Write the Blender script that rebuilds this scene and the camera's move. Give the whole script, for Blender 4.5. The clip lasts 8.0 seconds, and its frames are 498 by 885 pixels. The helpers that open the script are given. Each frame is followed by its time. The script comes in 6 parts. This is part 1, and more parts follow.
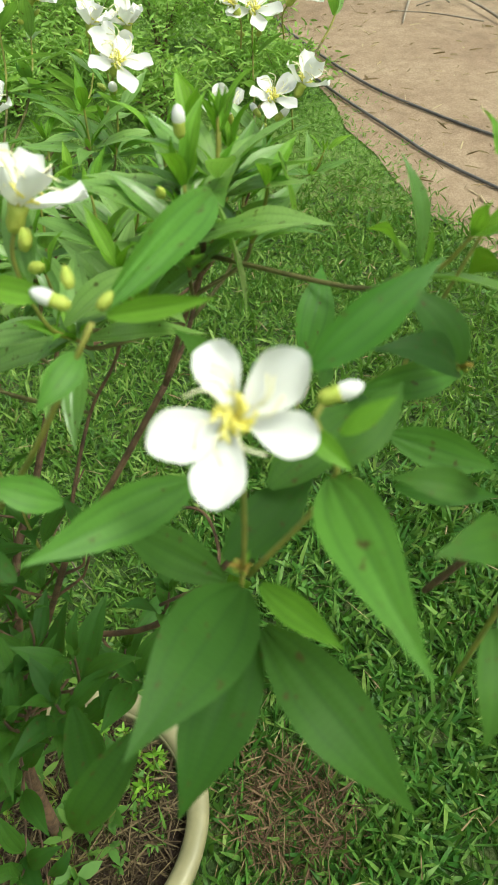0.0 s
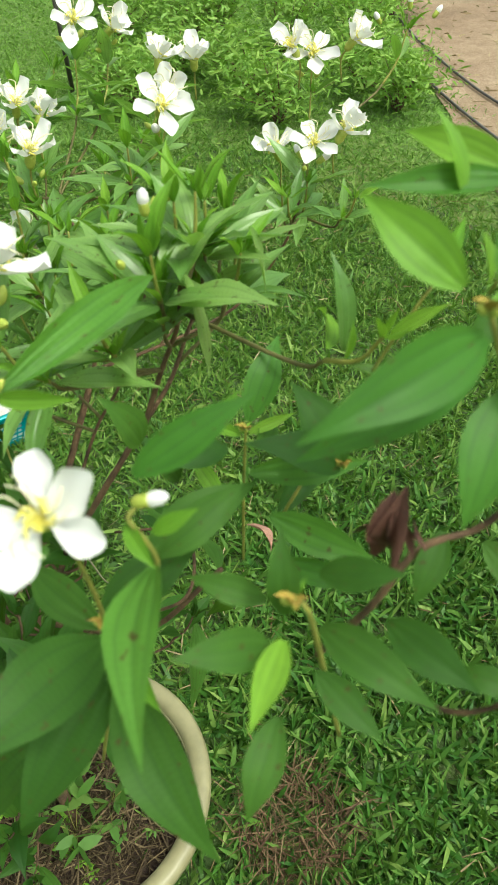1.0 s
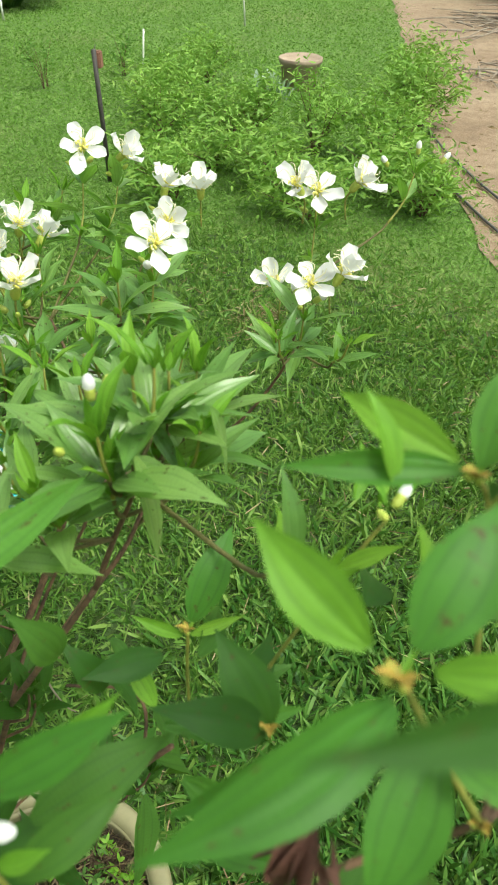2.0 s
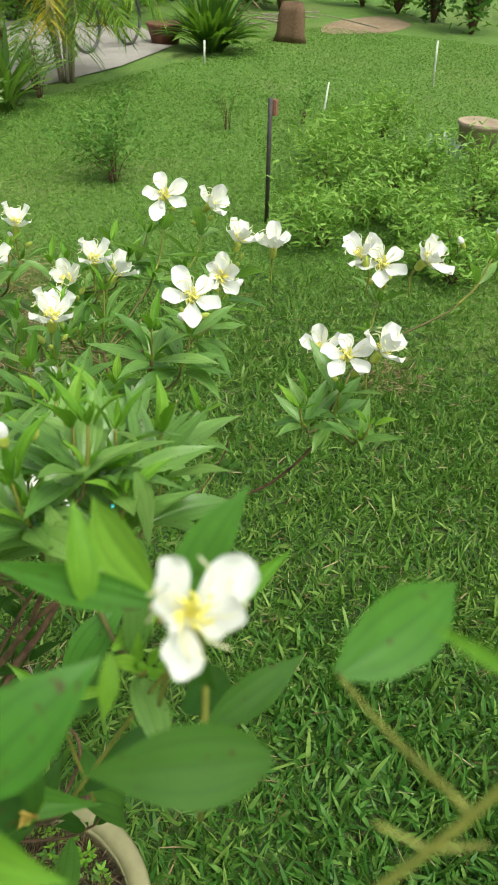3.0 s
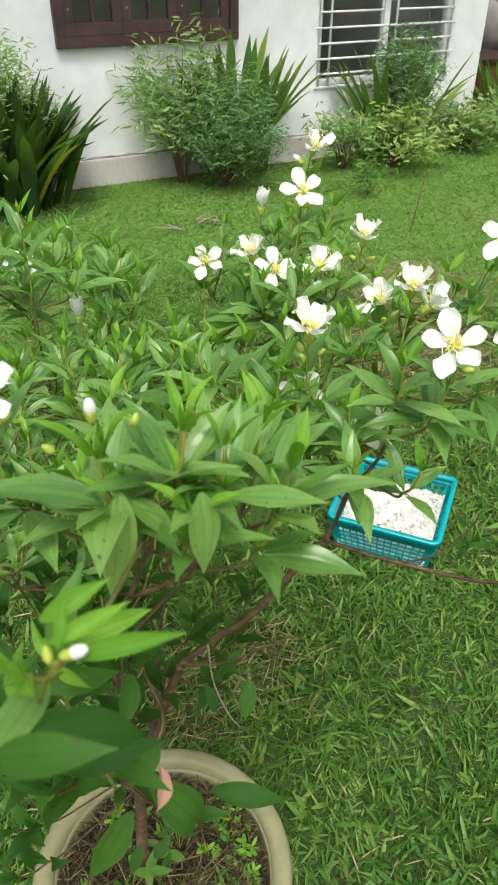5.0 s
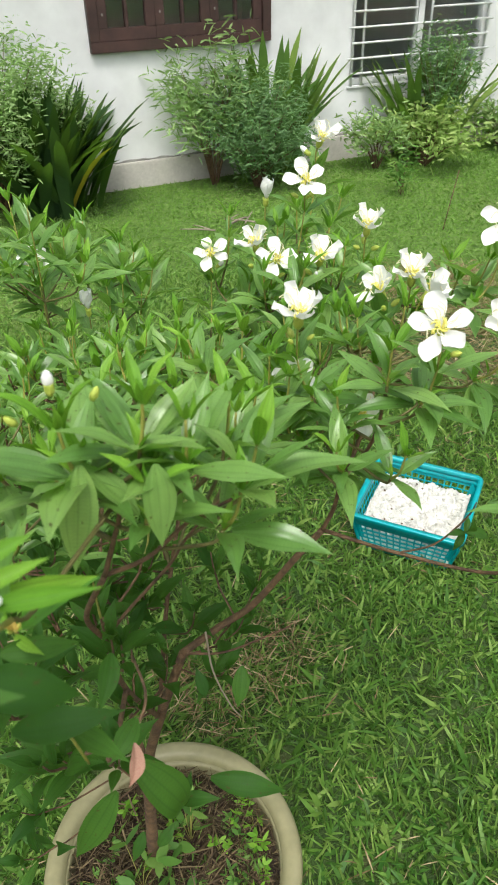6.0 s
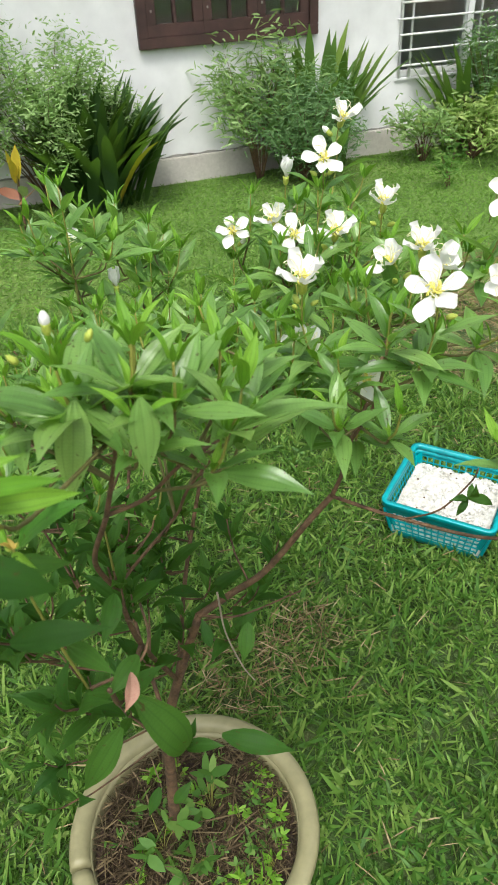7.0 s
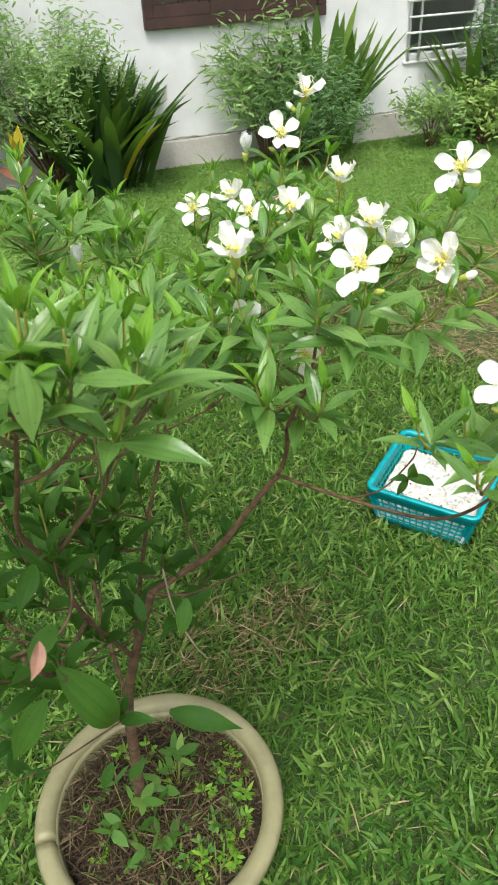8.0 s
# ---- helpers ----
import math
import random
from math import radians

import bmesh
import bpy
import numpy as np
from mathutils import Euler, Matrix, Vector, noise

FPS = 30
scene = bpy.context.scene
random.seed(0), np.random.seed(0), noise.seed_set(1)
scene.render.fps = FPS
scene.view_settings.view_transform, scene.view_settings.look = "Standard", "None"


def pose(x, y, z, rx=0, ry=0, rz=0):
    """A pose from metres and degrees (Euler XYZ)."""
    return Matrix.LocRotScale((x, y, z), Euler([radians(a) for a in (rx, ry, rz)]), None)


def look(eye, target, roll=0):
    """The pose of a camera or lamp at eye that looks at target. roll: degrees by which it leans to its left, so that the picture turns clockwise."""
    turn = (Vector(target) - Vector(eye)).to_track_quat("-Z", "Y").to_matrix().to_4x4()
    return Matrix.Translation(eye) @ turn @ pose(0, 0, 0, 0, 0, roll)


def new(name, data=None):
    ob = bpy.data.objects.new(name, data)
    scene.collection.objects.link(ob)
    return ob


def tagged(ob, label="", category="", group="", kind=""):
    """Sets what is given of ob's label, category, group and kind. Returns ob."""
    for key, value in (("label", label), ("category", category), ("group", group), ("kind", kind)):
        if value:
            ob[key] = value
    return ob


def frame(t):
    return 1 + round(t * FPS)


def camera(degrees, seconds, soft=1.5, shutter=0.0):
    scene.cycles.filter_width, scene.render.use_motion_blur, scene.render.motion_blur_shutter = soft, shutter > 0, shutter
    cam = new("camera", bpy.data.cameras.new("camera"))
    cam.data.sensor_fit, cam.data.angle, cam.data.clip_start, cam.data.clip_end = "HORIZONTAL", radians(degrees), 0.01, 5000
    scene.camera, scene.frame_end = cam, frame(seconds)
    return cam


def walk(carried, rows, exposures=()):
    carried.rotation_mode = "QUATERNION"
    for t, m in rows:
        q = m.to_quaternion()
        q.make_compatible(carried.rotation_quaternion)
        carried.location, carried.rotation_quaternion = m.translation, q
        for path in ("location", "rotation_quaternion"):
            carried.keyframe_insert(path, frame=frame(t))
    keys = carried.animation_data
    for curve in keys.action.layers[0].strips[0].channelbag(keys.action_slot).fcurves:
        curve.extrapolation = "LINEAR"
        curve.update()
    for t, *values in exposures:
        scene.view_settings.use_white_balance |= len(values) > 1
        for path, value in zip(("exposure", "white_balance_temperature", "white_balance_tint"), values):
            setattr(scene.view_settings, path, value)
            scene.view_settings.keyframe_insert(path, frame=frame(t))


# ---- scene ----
cam = camera(38.216, 8.0)


def eye(place, turn):
    """The camera's pose: place, then yaw, pitch and roll in degrees."""
    return pose(*place, 90 + turn[1], 0, turn[0]) @ pose(0, 0, 0, 0, 0, turn[2])


PATH = [
    (0, (-0.4450, -0.3280, 1.5740), (-90.452, -45.072, -1.310)),
    (0.1, (-0.4440, -0.3330, 1.5770), (-91.711, -47.977, 1.100)),
    (0.5, (-0.4383, -0.3490, 1.5798), (-86.028, -48.016, 0.056)),
    (1, (-0.4382, -0.4139, 1.6206), (-80.418, -45.312, -1.764)),
    (1.5, (-0.4397, -0.4575, 1.6342), (-77.574, -45.593, 0.164)),
    (1.7, (-0.4181, -0.4505, 1.6376), (-77.376, -45.439, 0.600)),
    (2, (-0.3602, -0.4377, 1.6456), (-78.761, -39.295, 0.949)),
    (2.2, (-0.3445, -0.4441, 1.6516), (-79.043, -38.439, 0.348)),
    (3.3, (-0.2946, -0.5961, 1.6623), (-56.007, -36.013, 0.365)),
    (3.5, (-0.2876, -0.6217, 1.6638), (-51.062, -35.941, -1.879)),
    (3.7, (-0.2657, -0.6159, 1.6661), (-51.079, -37.423, -0.400)),
    (4, (-0.2195, -0.6052, 1.6683), (-47.122, -32.936, 1.111)),
    (4.5, (-0.1710, -0.6103, 1.6624), (-37.958, -34.281, 1.859)),
    (5, (-0.1540, -0.6316, 1.6513), (-26.763, -35.694, 0.505)),
    (5.2, (-0.1467, -0.6367, 1.6422), (-25.831, -36.074, 0.625)),
    (6.3, (-0.1085, -0.6687, 1.6355), (-21.796, -35.404, -2.286)),
    (6.5, (-0.1030, -0.6744, 1.6276), (-20.783, -36.109, -2.671)),
    (7, (-0.0990, -0.7183, 1.6259), (-18.709, -35.543, -2.987)),
    (7.5, (-0.0806, -0.7601, 1.6181), (-19.236, -36.377, -1.779)),
    (8, (-0.0278, -0.7481, 1.6118), (-17.593, -36.544, -2.732)),
]
# seconds, stops, kelvin, tint
EXPOSURES = [(0, 0.77, 6750, -6), (1.5, 0.88, 6650, -4), (2.2, 0.88, 6650, -4), (3.3, 0.57, 6800, -5), (3.6, 0.57, 6800, -4), (4.2, 0.70, 6750, -2), (5.0, 0.72, 6550, 4), (8.0, 0.79, 6450, 6)]
# the phone's lens: near leaves fall out of focus
cam.data.dof.use_dof = True
cam.data.dof.focus_distance = 1.2
cam.data.dof.aperture_fstop = 25.0
walk(cam, [(t, eye(place, turn)) for t, place, turn in PATH], EXPOSURES)

# ---- world and sun ----
world = bpy.data.worlds.new("overcast_sky")
world.use_nodes = True
scene.world = world
_n, _l = world.node_tree.nodes, world.node_tree.links
_sky = _n.new("ShaderNodeTexSky")
_sky.sky_type, _sky.sun_disc = "NISHITA", False
_sky.sun_elevation, _sky.sun_rotation = radians(62), radians(200)
_sky.air_density, _sky.dust_density = 1.0, 6.0
_hsv = _n.new("ShaderNodeHueSaturation")
_hsv.inputs["Saturation"].default_value = 0.35
_l.new(_sky.outputs[0], _hsv.inputs["Color"])
_l.new(_hsv.outputs[0], _n["Background"].inputs["Color"])
_n["Background"].inputs["Strength"].default_value = 0.13
sun_data = bpy.data.lights.new("sun", "SUN")
sun_data.energy, sun_data.angle, sun_data.color = 1.4, radians(18), (1.0, 0.96, 0.9)
sun = new("sun", sun_data)
sun.matrix_world = look((-1.2, -2.6, 6.5), (0, 0, 0))

# ---- materials ----


def material(name, build):
    m = bpy.data.materials.new(name)
    m.use_nodes = True
    nt = m.node_tree
    build(nt, nt.nodes["Principled BSDF"], nt.nodes["Material Output"])
    return m


def node(nt, kind, **inputs):
    n = nt.nodes.new(kind)
    for k, v in inputs.items():
        n.inputs[k.replace("_", " ")].default_value = v
    return n


def ramp(nt, fac, stops):
    r = nt.nodes.new("ShaderNodeValToRGB")
    while len(r.color_ramp.elements) < len(stops):
        r.color_ramp.elements.new(0.5)
    for e, (pos, col) in zip(r.color_ramp.elements, stops):
        e.position, e.color = pos, (*col, 1)
    nt.links.new(fac, r.inputs["Fac"])
    return r.outputs["Color"]


def mixed(nt, fac, a, b, mode="MIX"):
    m = nt.nodes.new("ShaderNodeMix")
    m.data_type, m.blend_type = "RGBA", mode
    for sock, v in ((m.inputs[0], fac), (m.inputs[6], a), (m.inputs[7], b)):
        if isinstance(v, bpy.types.NodeSocket):
            nt.links.new(v, sock)
        elif isinstance(v, tuple):
            sock.default_value = (*v, 1)
        else:
            sock.default_value = v
    return m.outputs[2]


def noise_of(nt, scale, detail=4.0, coords="Object", rough=0.55):
    tc = nt.nodes.new("ShaderNodeTexCoord")
    n = node(nt, "ShaderNodeTexNoise", Scale=scale, Detail=detail, Roughness=rough)
    nt.links.new(tc.outputs[coords], n.inputs["Vector"])
    return n.outputs["Fac"]


def bumped(nt, bsdf, height, strength=0.3, distance=0.005):
    b = node(nt, "ShaderNodeBump", Strength=strength, Distance=distance)
    nt.links.new(height, b.inputs["Height"])
    nt.links.new(b.outputs[0], bsdf.inputs["Normal"])


def random_value(nt):
    """A number of its own for each object and each loose piece."""
    a = nt.nodes.new("ShaderNodeObjectInfo")
    b = nt.nodes.new("ShaderNodeNewGeometry")
    s = nt.nodes.new("ShaderNodeMath")
    s.operation = "ADD"
    nt.links.new(a.outputs["Random"], s.inputs[0])
    nt.links.new(b.outputs["Random Per Island"], s.inputs[1])
    f = nt.nodes.new("ShaderNodeMath")
    f.operation = "FRACT"
    nt.links.new(s.outputs[0], f.inputs[0])
    return f.outputs[0]


def let_through(nt, bsdf, out, colour, share):
    """Thin leaves and petals pass some light on."""
    t = nt.nodes.new("ShaderNodeBsdfTranslucent")
    if isinstance(colour, tuple):
        t.inputs["Color"].default_value = (*colour, 1)
    else:
        nt.links.new(colour, t.inputs["Color"])
    m = nt.nodes.new("ShaderNodeMixShader")
    m.inputs[0].default_value = share
    nt.links.new(bsdf.outputs[0], m.inputs[1])
    nt.links.new(t.outputs[0], m.inputs[2])
    nt.links.new(m.outputs[0], out.inputs["Surface"])


def speckled(name, stops, scale, rough=0.7, bump=0.3, dist=0.004, fine=6.0, metal=0.0):
    """A surface whose colour wanders between stops at one scale, with a finer relief."""
    def build(nt, b, out):
        n1 = noise_of(nt, scale)
        n2 = noise_of(nt, scale * fine, 6.0)
        c = ramp(nt, n1, stops)
        c = mixed(nt, 0.35, c, ramp(nt, n2, [(0.3, (0.55, 0.55, 0.55)), (0.7, (1, 1, 1))]), "MULTIPLY")
        nt.links.new(c, b.inputs["Base Color"])
        b.inputs["Roughness"].default_value, b.inputs["Metallic"].default_value = rough, metal
        bumped(nt, b, n2, bump, dist)
    return material(name, build)


def leafy(name, dark, mid, light, rough=0.5, pass_on=0.35, spots=True, veins=True, spec=0.25, rib=0.28):
    """A leaf's skin: three long veins, mottling, and a tone of its own for each leaf."""
    def build(nt, b, out):
        uv = nt.nodes.new("ShaderNodeUVMap")
        sep = nt.nodes.new("ShaderNodeSeparateXYZ")
        nt.links.new(uv.outputs[0], sep.inputs[0])
        tone = ramp(nt, random_value(nt), [(0.0, dark), (0.5, mid), (1.0, light)])
        own = random_value(nt)
        if veins:
            far = node(nt, "ShaderNodeMath")
            far.operation = "MULTIPLY"
            far.inputs[1].default_value = 37.0
            nt.links.new(own, far.inputs[0])
            at = nt.nodes.new("ShaderNodeCombineXYZ")
            thin = node(nt, "ShaderNodeMath")
            thin.operation = "MULTIPLY"
            thin.inputs[1].default_value = 0.35
            nt.links.new(sep.outputs[0], thin.inputs[0])
            nt.links.new(thin.outputs[0], at.inputs[0])
            nt.links.new(sep.outputs[1], at.inputs[1])
            nt.links.new(far.outputs[0], at.inputs[2])
            g1, g2 = node(nt, "ShaderNodeTexNoise", Scale=5.0, Detail=5.0), node(nt, "ShaderNodeTexNoise", Scale=13.0, Detail=2.0)
            nt.links.new(at.outputs[0], g1.inputs["Vector"])
            nt.links.new(at.outputs[0], g2.inputs["Vector"])
            n1, n2 = g1.outputs["Fac"], g2.outputs["Fac"]
        else:
            n1 = noise_of(nt, 40.0)
            n2 = n1
        c = mixed(nt, 0.5, tone, ramp(nt, n1, [(0.3, (0.7, 0.75, 0.7)), (0.7, (1.1, 1.1, 1.0))]), "MULTIPLY")
        if veins:
            off = nt.nodes.new("ShaderNodeMath")
            off.operation = "SUBTRACT"
            nt.links.new(sep.outputs[0], off.inputs[0])
            off.inputs[1].default_value = 0.5
            side = nt.nodes.new("ShaderNodeMath")
            side.operation = "ABSOLUTE"
            nt.links.new(off.outputs[0], side.inputs[0])
            w = nt.nodes.new("ShaderNodeMath")
            w.operation = "PINGPONG"
            nt.links.new(side.outputs[0], w.inputs[0])
            w.inputs[1].default_value = 0.15
            line = ramp(nt, w.outputs[0], [(0.0, (0.0, 0.0, 0.0)), (0.006, (0, 0, 0)), (0.040, (1, 1, 1))])
            # cross veins, fine ripples from rib to rib
            wave = node(nt, "ShaderNodeTexWave", Scale=9.0, Distortion=6.0, Detail=2.0)
            wave.bands_direction = "Y"
            nt.links.new(uv.outputs[0], wave.inputs["Vector"])
            c = mixed(nt, 0.05, c, wave.outputs["Color"], "OVERLAY")
            c = mixed(nt, line, mixed(nt, rib, c, (0.02, 0.06, 0.015)), c)
            bumped(nt, b, n1, 0.2, 0.0012)
        if spots:
            c = mixed(nt, ramp(nt, n2, [(0.67, (0, 0, 0)), (0.70, (1, 1, 1))]), c, (0.06, 0.045, 0.015))
        nt.links.new(c, b.inputs["Base Color"])
        b.inputs["Roughness"].default_value = rough
        b.inputs["Specular IOR Level"].default_value = spec
        let_through(nt, b, out, mixed(nt, 0.5, c, (0.25, 0.5, 0.02)), pass_on)
    return material(name, build)


LEAF = leafy("shrub_leaf", (0.112, 0.240, 0.056), (0.178, 0.336, 0.084), (0.255, 0.42, 0.115), rough=0.31, spec=0.62, pass_on=0.42)
# older leaves, darkened further to paint the shade low in the shrub
SHADED_OLD = leafy("shaded_old_leaf", (0.020, 0.066, 0.011), (0.034, 0.098, 0.015), (0.060, 0.145, 0.023), rough=0.55, pass_on=0.28, spec=0.16, rib=0.4)
FRESH = leafy("fresh_leaf", (0.045, 0.150, 0.018), (0.064, 0.19, 0.024), (0.098, 0.24, 0.036), rough=0.48, pass_on=0.3, spec=0.25, rib=0.45)
YOUNG = leafy("young_leaf", (0.11, 0.27, 0.022), (0.16, 0.34, 0.035), (0.23, 0.42, 0.050), spots=False, rib=0.4)
LILY = leafy("lily_leaf", (0.035, 0.09, 0.018), (0.065, 0.15, 0.028), (0.16, 0.26, 0.05), spots=False, veins=False)
STRAP = leafy("strap_leaf", (0.06, 0.125, 0.03), (0.10, 0.19, 0.045), (0.22, 0.31, 0.075), spots=False, veins=False)
DARKSTRAP = leafy("dark_strap_leaf", (0.018, 0.044, 0.018), (0.030, 0.068, 0.025), (0.05, 0.10, 0.036), spots=False, veins=False)
SMALL = leafy("small_leaf", (0.06, 0.15, 0.03), (0.10, 0.22, 0.045), (0.20, 0.32, 0.08), spots=False, veins=False, rough=0.55)
HERB = leafy("herb_leaf", (0.15, 0.29, 0.055), (0.215, 0.375, 0.072), (0.32, 0.475, 0.11), spots=False, veins=False, rough=0.5)
MIST = leafy("fine_bush_leaf", (0.18, 0.30, 0.105), (0.26, 0.395, 0.15), (0.37, 0.50, 0.225), spots=False, veins=False, rough=0.5)
FEATHER = leafy("feathery_leaf", (0.10, 0.19, 0.085), (0.14, 0.25, 0.11), (0.20, 0.325, 0.15), spots=False, veins=False, rough=0.5)
LIME = leafy("pale_lime_leaf", (0.19, 0.30, 0.08), (0.28, 0.40, 0.11), (0.42, 0.51, 0.19), spots=False, veins=False, rough=0.5)
PALE = leafy("pale_leaf", (0.15, 0.27, 0.08), (0.25, 0.38, 0.13), (0.42, 0.50, 0.25), spots=False, veins=False, rough=0.55)
PALM = leafy("palm_leaf", (0.05, 0.14, 0.016), (0.12, 0.25, 0.026), (0.30, 0.38, 0.045), spots=False, veins=False)
YELLOWLEAF = leafy("yellow_leaf", (0.50, 0.40, 0.04), (0.60, 0.46, 0.05), (0.62, 0.36, 0.05), spots=False, veins=False)
GRASS = leafy("grass_blade", (0.048, 0.125, 0.022), (0.105, 0.215, 0.036), (0.22, 0.325, 0.08), rough=0.5, pass_on=0.25, spots=False, veins=False)
FARGRASS = leafy("far_grass_blade", (0.110, 0.215, 0.040), (0.140, 0.262, 0.050), (0.185, 0.315, 0.072), pass_on=0.25, spots=False, veins=False)
# broad blades, their green darkened to stand for shade before the pot
SHADED_LUSH = leafy("shaded_lush_blade", (0.028, 0.095, 0.015), (0.062, 0.165, 0.026), (0.14, 0.25, 0.055), rough=0.5, pass_on=0.2, spots=False, veins=False)
LITTER = leafy("brown_litter", (0.065, 0.036, 0.022), (0.12, 0.07, 0.04), (0.22, 0.155, 0.09), rough=0.8, pass_on=0.05, spots=False, veins=False)
POTSTRAW = leafy("pot_straw", (0.026, 0.017, 0.010), (0.075, 0.050, 0.028), (0.20, 0.150, 0.085), rough=0.8, pass_on=0.05, spots=False, veins=False)
STRAW = leafy("dry_grass", (0.14, 0.085, 0.045), (0.26, 0.18, 0.10), (0.45, 0.36, 0.22), rough=0.7, pass_on=0.1, spots=False, veins=False)
REDLEAF = leafy("red_leaf", (0.22, 0.06, 0.05), (0.32, 0.10, 0.07), (0.40, 0.2, 0.12), spots=False, veins=False)
SILVER = leafy("silver_leaf", (0.20, 0.28, 0.22), (0.30, 0.38, 0.32), (0.42, 0.48, 0.42), spots=False, veins=False)
DEADLEAF = speckled("withered_leaf", [(0.3, (0.06, 0.025, 0.016)), (0.7, (0.16, 0.065, 0.04))], 40)
PINKLEAF = speckled("pink_dry_leaf", [(0.3, (0.36, 0.17, 0.12)), (0.7, (0.46, 0.28, 0.20))], 40)
BARK = speckled("shrub_bark", [(0.3, (0.06, 0.035, 0.02)), (0.7, (0.20, 0.115, 0.06))], 60, 0.8, 0.6)
DRYTWIG = speckled("dry_twig", [(0.3, (0.24, 0.19, 0.14)), (0.7, (0.40, 0.34, 0.27))], 60, 0.8)
STEM = speckled("brown_green_stem", [(0.3, (0.085, 0.075, 0.025)), (0.7, (0.15, 0.14, 0.04))], 60, 0.7)
TWIG = speckled("green_twig", [(0.3, (0.17, 0.20, 0.035)), (0.7, (0.32, 0.31, 0.06))], 60, 0.6)
NODE = speckled("golden_joint", [(0.3, (0.34, 0.25, 0.04)), (0.7, (0.48, 0.34, 0.07))], 90, 0.6)
CALYX = speckled("calyx", [(0.3, (0.35, 0.45, 0.06)), (0.7, (0.48, 0.52, 0.10))], 120, 0.55)
POT = speckled("pot_plastic", [(0.25, (0.20, 0.185, 0.095)), (0.6, (0.265, 0.245, 0.132)), (0.85, (0.32, 0.30, 0.185))], 9, 0.45, 0.15, 0.002)
SOIL = speckled("soil", [(0.3, (0.028, 0.017, 0.012)), (0.7, (0.070, 0.043, 0.029))], 30, 0.95, 0.9, 0.02)
BASKET = speckled("teal_plastic", [(0.3, (0.0, 0.26, 0.30)), (0.7, (0.0, 0.34, 0.37))], 12, 0.35, 0.05, 0.001)
WALL = speckled("white_paint", [(0.2, (0.70, 0.70, 0.72)), (0.8, (0.80, 0.80, 0.82))], 0.5, 0.8, 0.02, 0.001, 9)
PLINTH = speckled("plinth_paint", [(0.2, (0.46, 0.43, 0.40)), (0.8, (0.64, 0.60, 0.56))], 2.5, 0.85, 0.3, 0.004, 20)
TIMBER = speckled("dark_timber", [(0.3, (0.038, 0.019, 0.018)), (0.7, (0.078, 0.037, 0.033))], 6, 0.5, 0.2)
GRILLE = speckled("grille_paint", [(0.3, (0.72, 0.73, 0.74)), (0.7, (0.8, 0.8, 0.8))], 20, 0.4, 0.05, 0.001)
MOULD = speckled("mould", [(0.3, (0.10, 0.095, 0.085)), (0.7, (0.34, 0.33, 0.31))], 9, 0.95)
CONCRETE = speckled("concrete", [(0.3, (0.25, 0.225, 0.21)), (0.7, (0.35, 0.32, 0.30))], 2, 0.9, 0.3)
BLACK = speckled("black_rubber", [(0.3, (0.045, 0.045, 0.05)), (0.7, (0.11, 0.105, 0.10))], 20, 0.5)
IRON = speckled("dark_iron", [(0.3, (0.03, 0.028, 0.026)), (0.7, (0.07, 0.06, 0.055))], 30, 0.6)
RED = speckled("red_tag", [(0.3, (0.22, 0.10, 0.07)), (0.7, (0.30, 0.14, 0.10))], 40, 0.6)
WHITESTICK = speckled("white_stick", [(0.3, (0.62, 0.62, 0.58)), (0.7, (0.75, 0.75, 0.72))], 30, 0.6)
TERRACOTTA = speckled("terracotta", [(0.3, (0.30, 0.22, 0.16)), (0.7, (0.40, 0.31, 0.23))], 12, 0.85)
OLDWOOD = speckled("weathered_wood", [(0.3, (0.20, 0.16, 0.12)), (0.7, (0.36, 0.31, 0.25))], 9, 0.9, 0.4)
REDWOOD = speckled("red_brown_wood", [(0.3, (0.13, 0.05, 0.03)), (0.7, (0.22, 0.09, 0.05))], 8, 0.5)
FLAKES = speckled("white_flakes", [(0.3, (0.60, 0.58, 0.52)), (0.7, (0.76, 0.75, 0.71))], 60, 0.8, 0.6, 0.006)


def petal_build(nt, b, out):
    n = noise_of(nt, 60.0)
    c = ramp(nt, n, [(0.3, (0.80, 0.80, 0.82)), (0.7, (0.88, 0.88, 0.87))])
    nt.links.new(c, b.inputs["Base Color"])
    b.inputs["Roughness"].default_value = 0.55
    let_through(nt, b, out, (0.85, 0.86, 0.8), 0.3)


PETAL = material("white_petal", petal_build)
STAMEN = speckled("yellow_stamen", [(0.3, (0.78, 0.70, 0.10)), (0.7, (0.85, 0.80, 0.26))], 90, 0.6)
PALESTAMEN = speckled("cream_stamen", [(0.3, (0.76, 0.72, 0.42)), (0.7, (0.84, 0.82, 0.62))], 90, 0.6)


def glass_build(nt, b, out):
    b.inputs["Base Color"].default_value = (0.9, 0.95, 0.95, 1)
    b.inputs["Roughness"].default_value, b.inputs["Transmission Weight"].default_value = 0.02, 1.0
    b.inputs["IOR"].default_value = 1.45


GLASS = material("window_glass", glass_build)
# the unlit room's dimness, put into the floor colour
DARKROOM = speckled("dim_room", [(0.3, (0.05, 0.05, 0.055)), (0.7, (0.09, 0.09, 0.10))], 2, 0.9)


